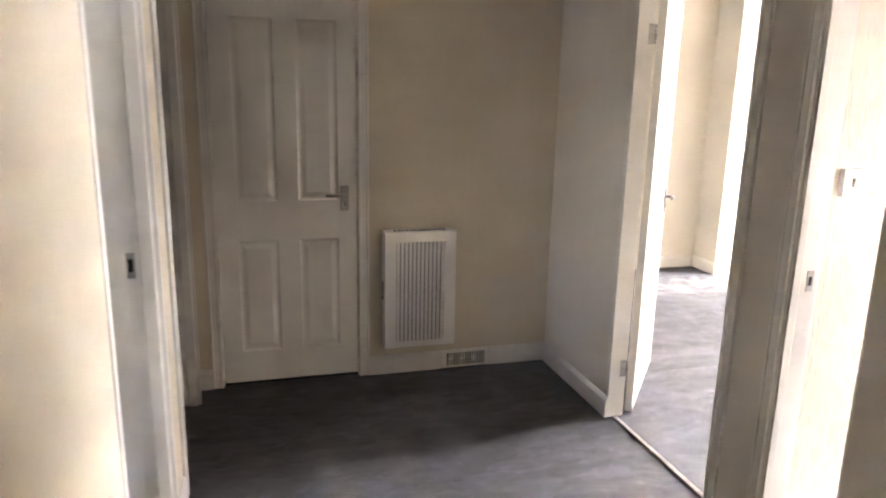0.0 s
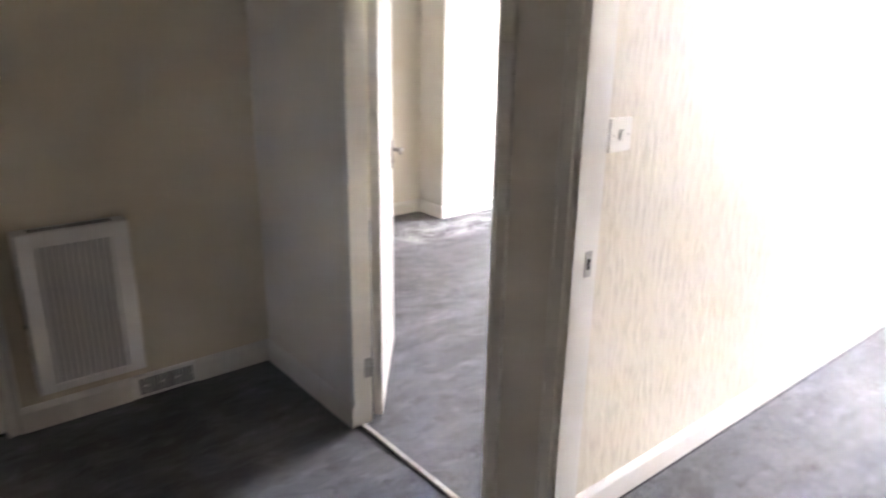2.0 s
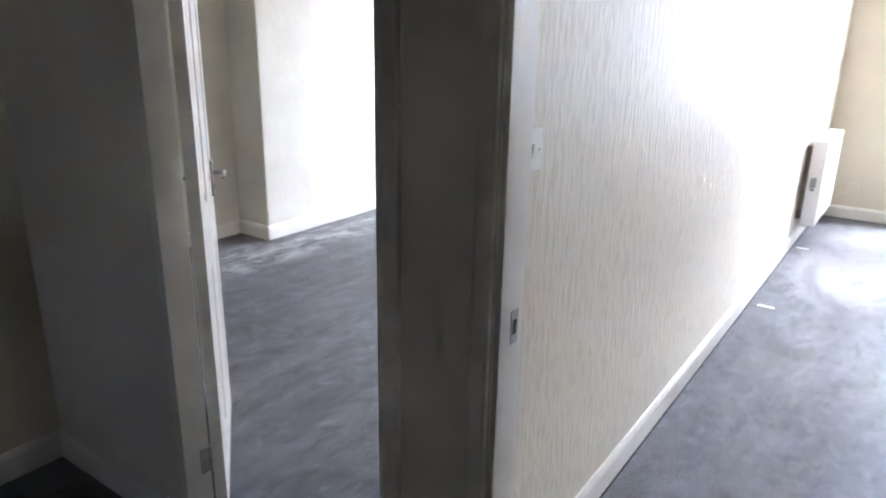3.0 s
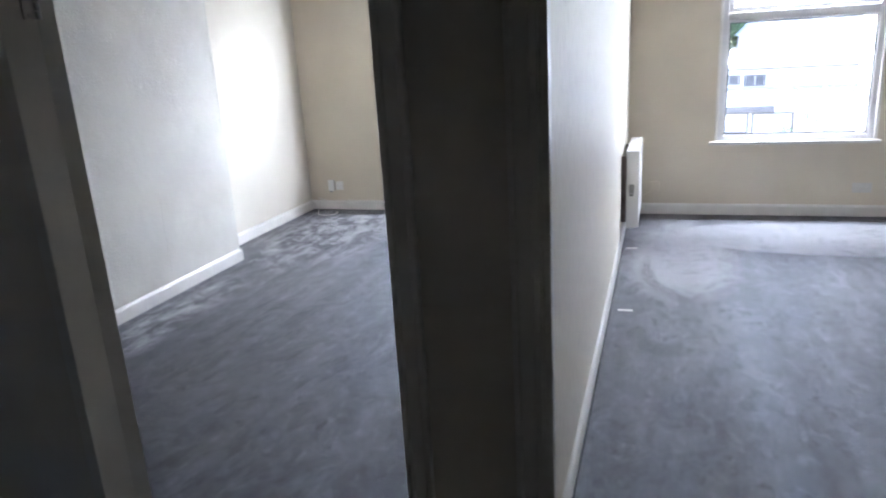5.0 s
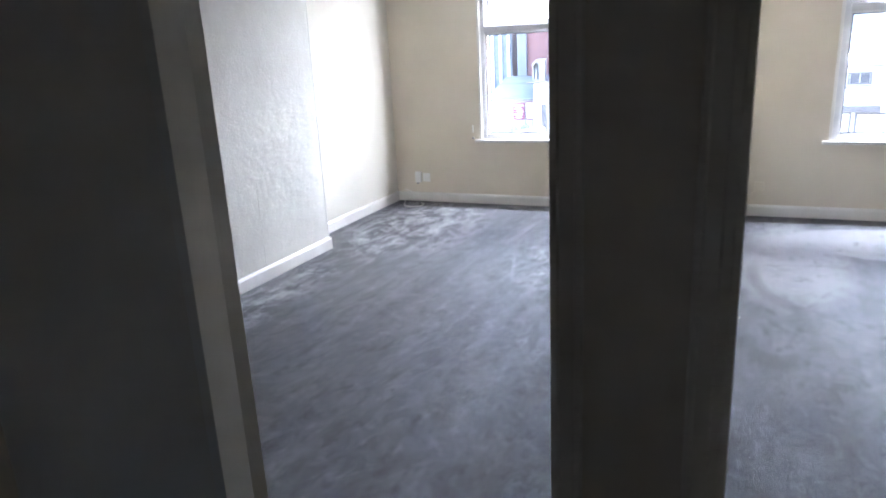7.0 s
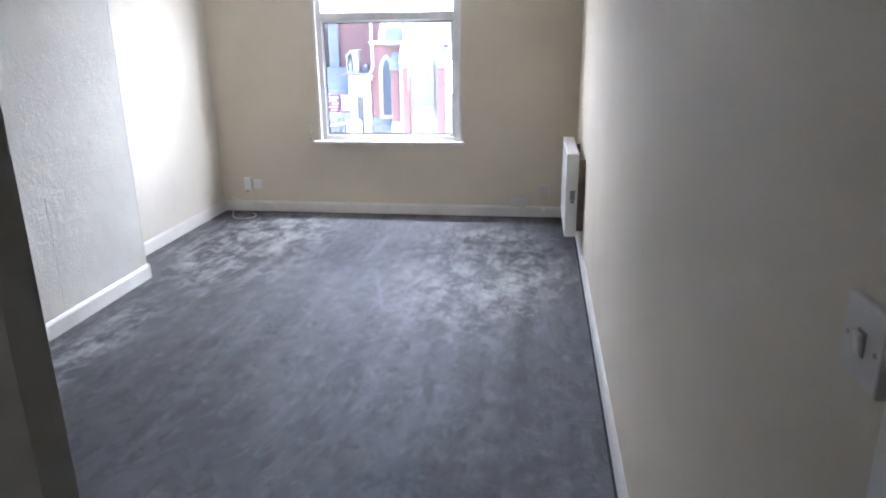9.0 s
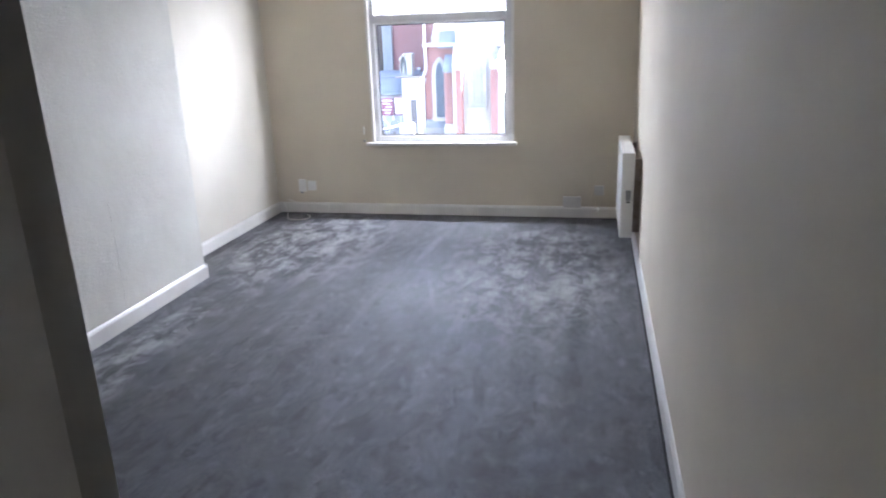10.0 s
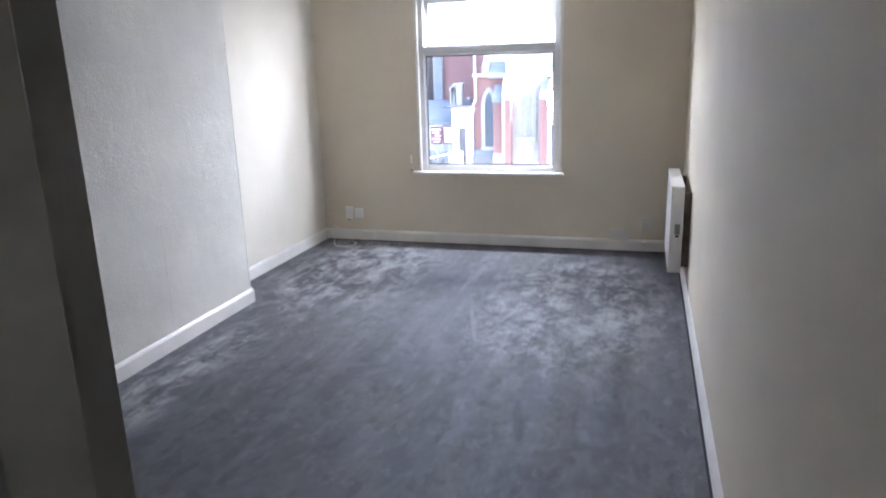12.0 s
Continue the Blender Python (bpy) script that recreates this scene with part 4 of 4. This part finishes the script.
sg = thing("sign_board", (X - 0.1, 6.07, -0.71), "maroon notice board with unreadable white lines", "sign")
part("board", boxes((0, -0.22, -0.31, 0.05, 0.22, 0.31), bevel=0.01), MAROON, sg)
for k, (a, b) in enumerate(((-0.18, 0.18), (-0.10, 0.15), (-0.17, 0.05), (-0.14, 0.17), (-0.1, 0.1))):
    part("text_bar", boxes((-0.006, a, 0.19 - k * 0.11, 0.0, b, 0.245 - k * 0.11)), WHITEP, sg)
for y in (-0.19, 0.19):
    part("post", boxes((0.05, y - 0.03, GW + 0.82, 0.11, y + 0.03, 0.31)), WHITEP, sg)
s2 = thing("sign_board", (X - 0.1, 5.61, -0.69), "white notice board in a maroon frame on posts", "sign")
part("board", boxes((0, -0.19, -0.33, 0.05, 0.19, 0.33), bevel=0.01), MAROON, s2)
part("sheet", boxes((-0.006, -0.16, -0.28, 0.0, 0.16, 0.29)), WHITEP, s2, "white notice sheet")
part("post", boxes((0.05, -0.03, GW + 0.82, 0.11, 0.03, 0.33)), WHITEP, s2)

# boarded fence before the porch, with a sloping rail
fn = thing("fence", (0, 0, 0), "grey weathered board fence with a pale sloping rail", "fence")
for k in range(11):
    y = 5.44 + k * 0.105
    part("board", boxes((X - 1.0, y, GZ, X - 0.97, y + 0.095, -1.50 + 0.02 * (k % 3)), bevel=0.006), DARKTRIM if k % 4 == 1 else CLADDING, fn)
rl = bmesh.new()
rod(rl, (X - 1.05, 6.60, -1.52), (X - 1.05, 4.90, -1.17), 0.035)
part("rail", rl, WHITEP, fn, "pale sloping handrail")
part("post", boxes((X - 1.1, 4.86, GZ, X - 0.9, 5.36, -1.20), bevel=0.02), RENDERED, fn, "pale rendered gate pier")
# plain slabs added for two dark arched shapes of unknown kind
for y in (6.08, 5.68):
    gt = thing("arched_slab", (X - 0.6, y, GZ), "grey round-topped slab behind the fence", "headstone")
    part("stone", slab(bmesh.new(), [(-0.17, 0.0), (-0.17, 1.95)] + [(-0.17 * math.cos(i * math.pi / 8), 1.95 + 0.22 * math.sin(i * math.pi / 8)) for i in range(1, 8)] + [(0.17, 1.95), (0.17, 0.0)], -0.05, 0.05), CLADDING, gt)

# clad block farther along
cb = thing("clad_building", (0, 0, 0), "blue grey ribbed metal-clad building", "building")
part("wall", boxes((28, 7.6, GW, 36, 16, 5.0)), CLADDING, cb)
rib = mesh("rib", boxes((27.92, -0.06, -0.6, 28, 0.06, 5.0)), WHITEP)
for k in range(22):
    o = new("rib", rib)
    o.parent = cb
    o.location.y = 7.75 + k * 0.36
lw = thing("garden_wall", (0, 0, 0), "low white rendered boundary wall", "wall")
part("wall", boxes((25, 7.3, GW, 25.25, 12, -0.6)), RENDERED, lw)
part("coping", boxes((24.9, 7.3, -0.6, 25.35, 12, -0.5), bevel=0.02), STONE, lw)

# flat-roofed white building opposite the other window
fbld = thing("flat_roofed_building", (0, -0.17, 0.14), "white rendered flat-roofed building with dark windows", "building")
part("wall", boxes((X, -12, GW, X + 8, -3.0, 0.42)), RENDERED, fbld)
part("roof", boxes((X - 0.15, -12.1, 0.40, X + 8, -2.9, 0.56), bevel=0.02), WHITEP, fbld)
# dark strip puts the shade below the roof edge into the colour
part("roof_edge_shade", boxes((X - 0.17, -12.1, 0.375, X - 0.02, -2.9, 0.40)), DARKTRIM, fbld, "dark strip painted for the shade under the roof edge")
part("band", boxes((X - 0.05, -12, -0.30, X, -3.0, -0.20)), SLATE, fbld)
part("fascia", boxes((X - 0.2, -5.27, -1.0, X, -3.0, -0.82)), DARKTRIM, fbld, "dark shopfront fascia")


def flat_window(y0, y1, z0, z1, n):
    w = part("window", frame_ring(bmesh.new(), y0, z0, y1, z1, 0.05, X - 0.05, X + 0.02, 0.0), DARKTRIM, fbld)
    for k in range(n):
        a, b = y0 + 0.05 + (y1 - y0 - 0.1) * k / n, y0 + 0.05 + (y1 - y0 - 0.1) * (k + 1) / n
        part("pane", boxes((X - 0.03, a + 0.02, z0 + 0.05, X - 0.02, b - 0.02, z1 - 0.05)), WHITEP if z1 < -0.5 else DARKGLASS, w, "plain white pane" if z1 < -0.5 else "dark glass")


flat_window(-4.2, -3.5, -0.10, 0.21, 2)
flat_window(-4.98, -4.32, -0.17, 0.20, 2)
flat_window(-8.9, -8.1, -0.17, 0.20, 2)
flat_window(-4.53, -3.4, -1.68, -1.01, 3)
flat_window(-5.87, -4.63, -1.76, -1.03, 3)
hs = thing("gabled_house", (0, -0.3, 0.4), "white gabled house beyond the flat roof", "house")
part("wall", slab(bmesh.new(), [(-5.6, GW), (-5.6, 1.3), (-8.5, 4.2), (-11.5, 1.3), (-11.5, GW)], X + 12, X + 20), RENDERED, hs)
for s in (1, -1):
    rf = bmesh.new()
    e = -5.4 if s > 0 else -11.7
    vs = [rf.verts.new(p) for p in ((X + 11.7, e, 1.15), (X + 11.7, -8.5, 4.3), (X + 20, -8.5, 4.3), (X + 20, e, 1.15))]
    rf.faces.new(vs)
    bmesh.ops.solidify(rf, geom=rf.faces[:], thickness=0.2)
    part("roof", rf, WHITEP, hs, "pale sunlit roof")


def foliage(bm, c, rx, rz, count, size, rng):
    for _ in range(count):
        while True:
            p = Vector((rng.uniform(-1, 1), rng.uniform(-1, 1), rng.uniform(-1, 1)))
            if 0.25 < p.length < 1:
                break
        p = Vector(c) + Vector((p.x * rx, p.y * rx, p.z * rz)) * (0.8 + 0.35 * noise.noise(p * 2.3))
        q = Euler((rng.uniform(0, 6), rng.uniform(0, 6), rng.uniform(0, 6))).to_matrix()
        s = size * rng.uniform(0.6, 1.3)
        vs = [bm.verts.new(p + q @ Vector(v)) for v in ((-s, 0, 0), (0, -s * 0.5, s * 0.1), (s, 0, 0), (0, s * 0.5, s * 0.1))]
        bm.faces.new(vs)


rng = random.Random(4)
tr = thing("tree", (0, -0.3, 0.5), "broad green leafy tree behind the roofs", "tree")
tk = bmesh.new()
rod(tk, (44, -6.0, GW), (44, -6.0, 1.5), 0.35, 12, 0.22)
part("trunk", tk, BARK, tr)
for d in ((1.2, -1.4), (-1, 1.6), (0.4, -2.4), (-0.5, 2.6), (1.4, 0.6)):
    part("limb", rod(bmesh.new(), (44, -6.0, 1.0), (44 + d[0], -6.0 + d[1], 3.2), 0.14, 8, 0.05), BARK, tr)
cr = bmesh.new()
for c in ((44, -6, 3.6), (43, -8, 2.8), (44.5, -4, 2.9), (44, -5, 4.6), (43.5, -7.2, 4.2), (43, -3.2, 2.2)):
    foliage(cr, c, 1.9, 1.5, 900, 0.16, rng)
for c in ((43.2, -5.9, 1.6), (43.0, -5.0, 1.1), (43.4, -6.9, 1.9)):
    foliage(cr, c, 1.2, 1.0, 700, 0.13, rng)
part("crown", cr, LEAF, tr)
for y, z, r in ((-5.9, -0.35, 0.45), (-6.8, -0.2, 0.5), (-7.6, -0.35, 0.45), (-5.6, -1.35, 0.35), (-6.4, -0.95, 0.4)):
    sb = thing("shrub", (23.0, y, z - r), "pale green climbing shrub before the white wall", "shrub", "shrubs by the white wall")
    stem = part("stems", rod(bmesh.new(), (0, 0, GW - z + r), (0, 0, r), 0.03, 8, 0.015), BARK, sb)
    cr = bmesh.new()
    foliage(cr, (0, 0, r), r, r * 0.8, 220, 0.035, rng)
    part("leaves", cr, LEAF, sb)
t2 = thing("tree", (0, 0, 0), "green leafy tree beyond the gabled house", "tree")
part("trunk", rod(bmesh.new(), (45, -13.2, GW), (45, -13.2, 0.6), 0.3, 12, 0.16), BARK, t2)
for d in ((0.6, 1.0), (-0.5, -0.9), (0.2, -1.3)):
    part("limb", rod(bmesh.new(), (45, -13.2, 0.2), (45 + d[0], -13.2 + d[1], 1.5), 0.11, 8, 0.04), BARK, t2)
cr = bmesh.new()
for c in ((45, -13.1, 1.6), (45.2, -14.3, 1.3), (44.8, -12.4, 1.0), (45, -15.2, 1.8)):
    foliage(cr, c, 1.1, 0.8, 700, 0.12, rng)
part("crown", cr, LEAF, t2)
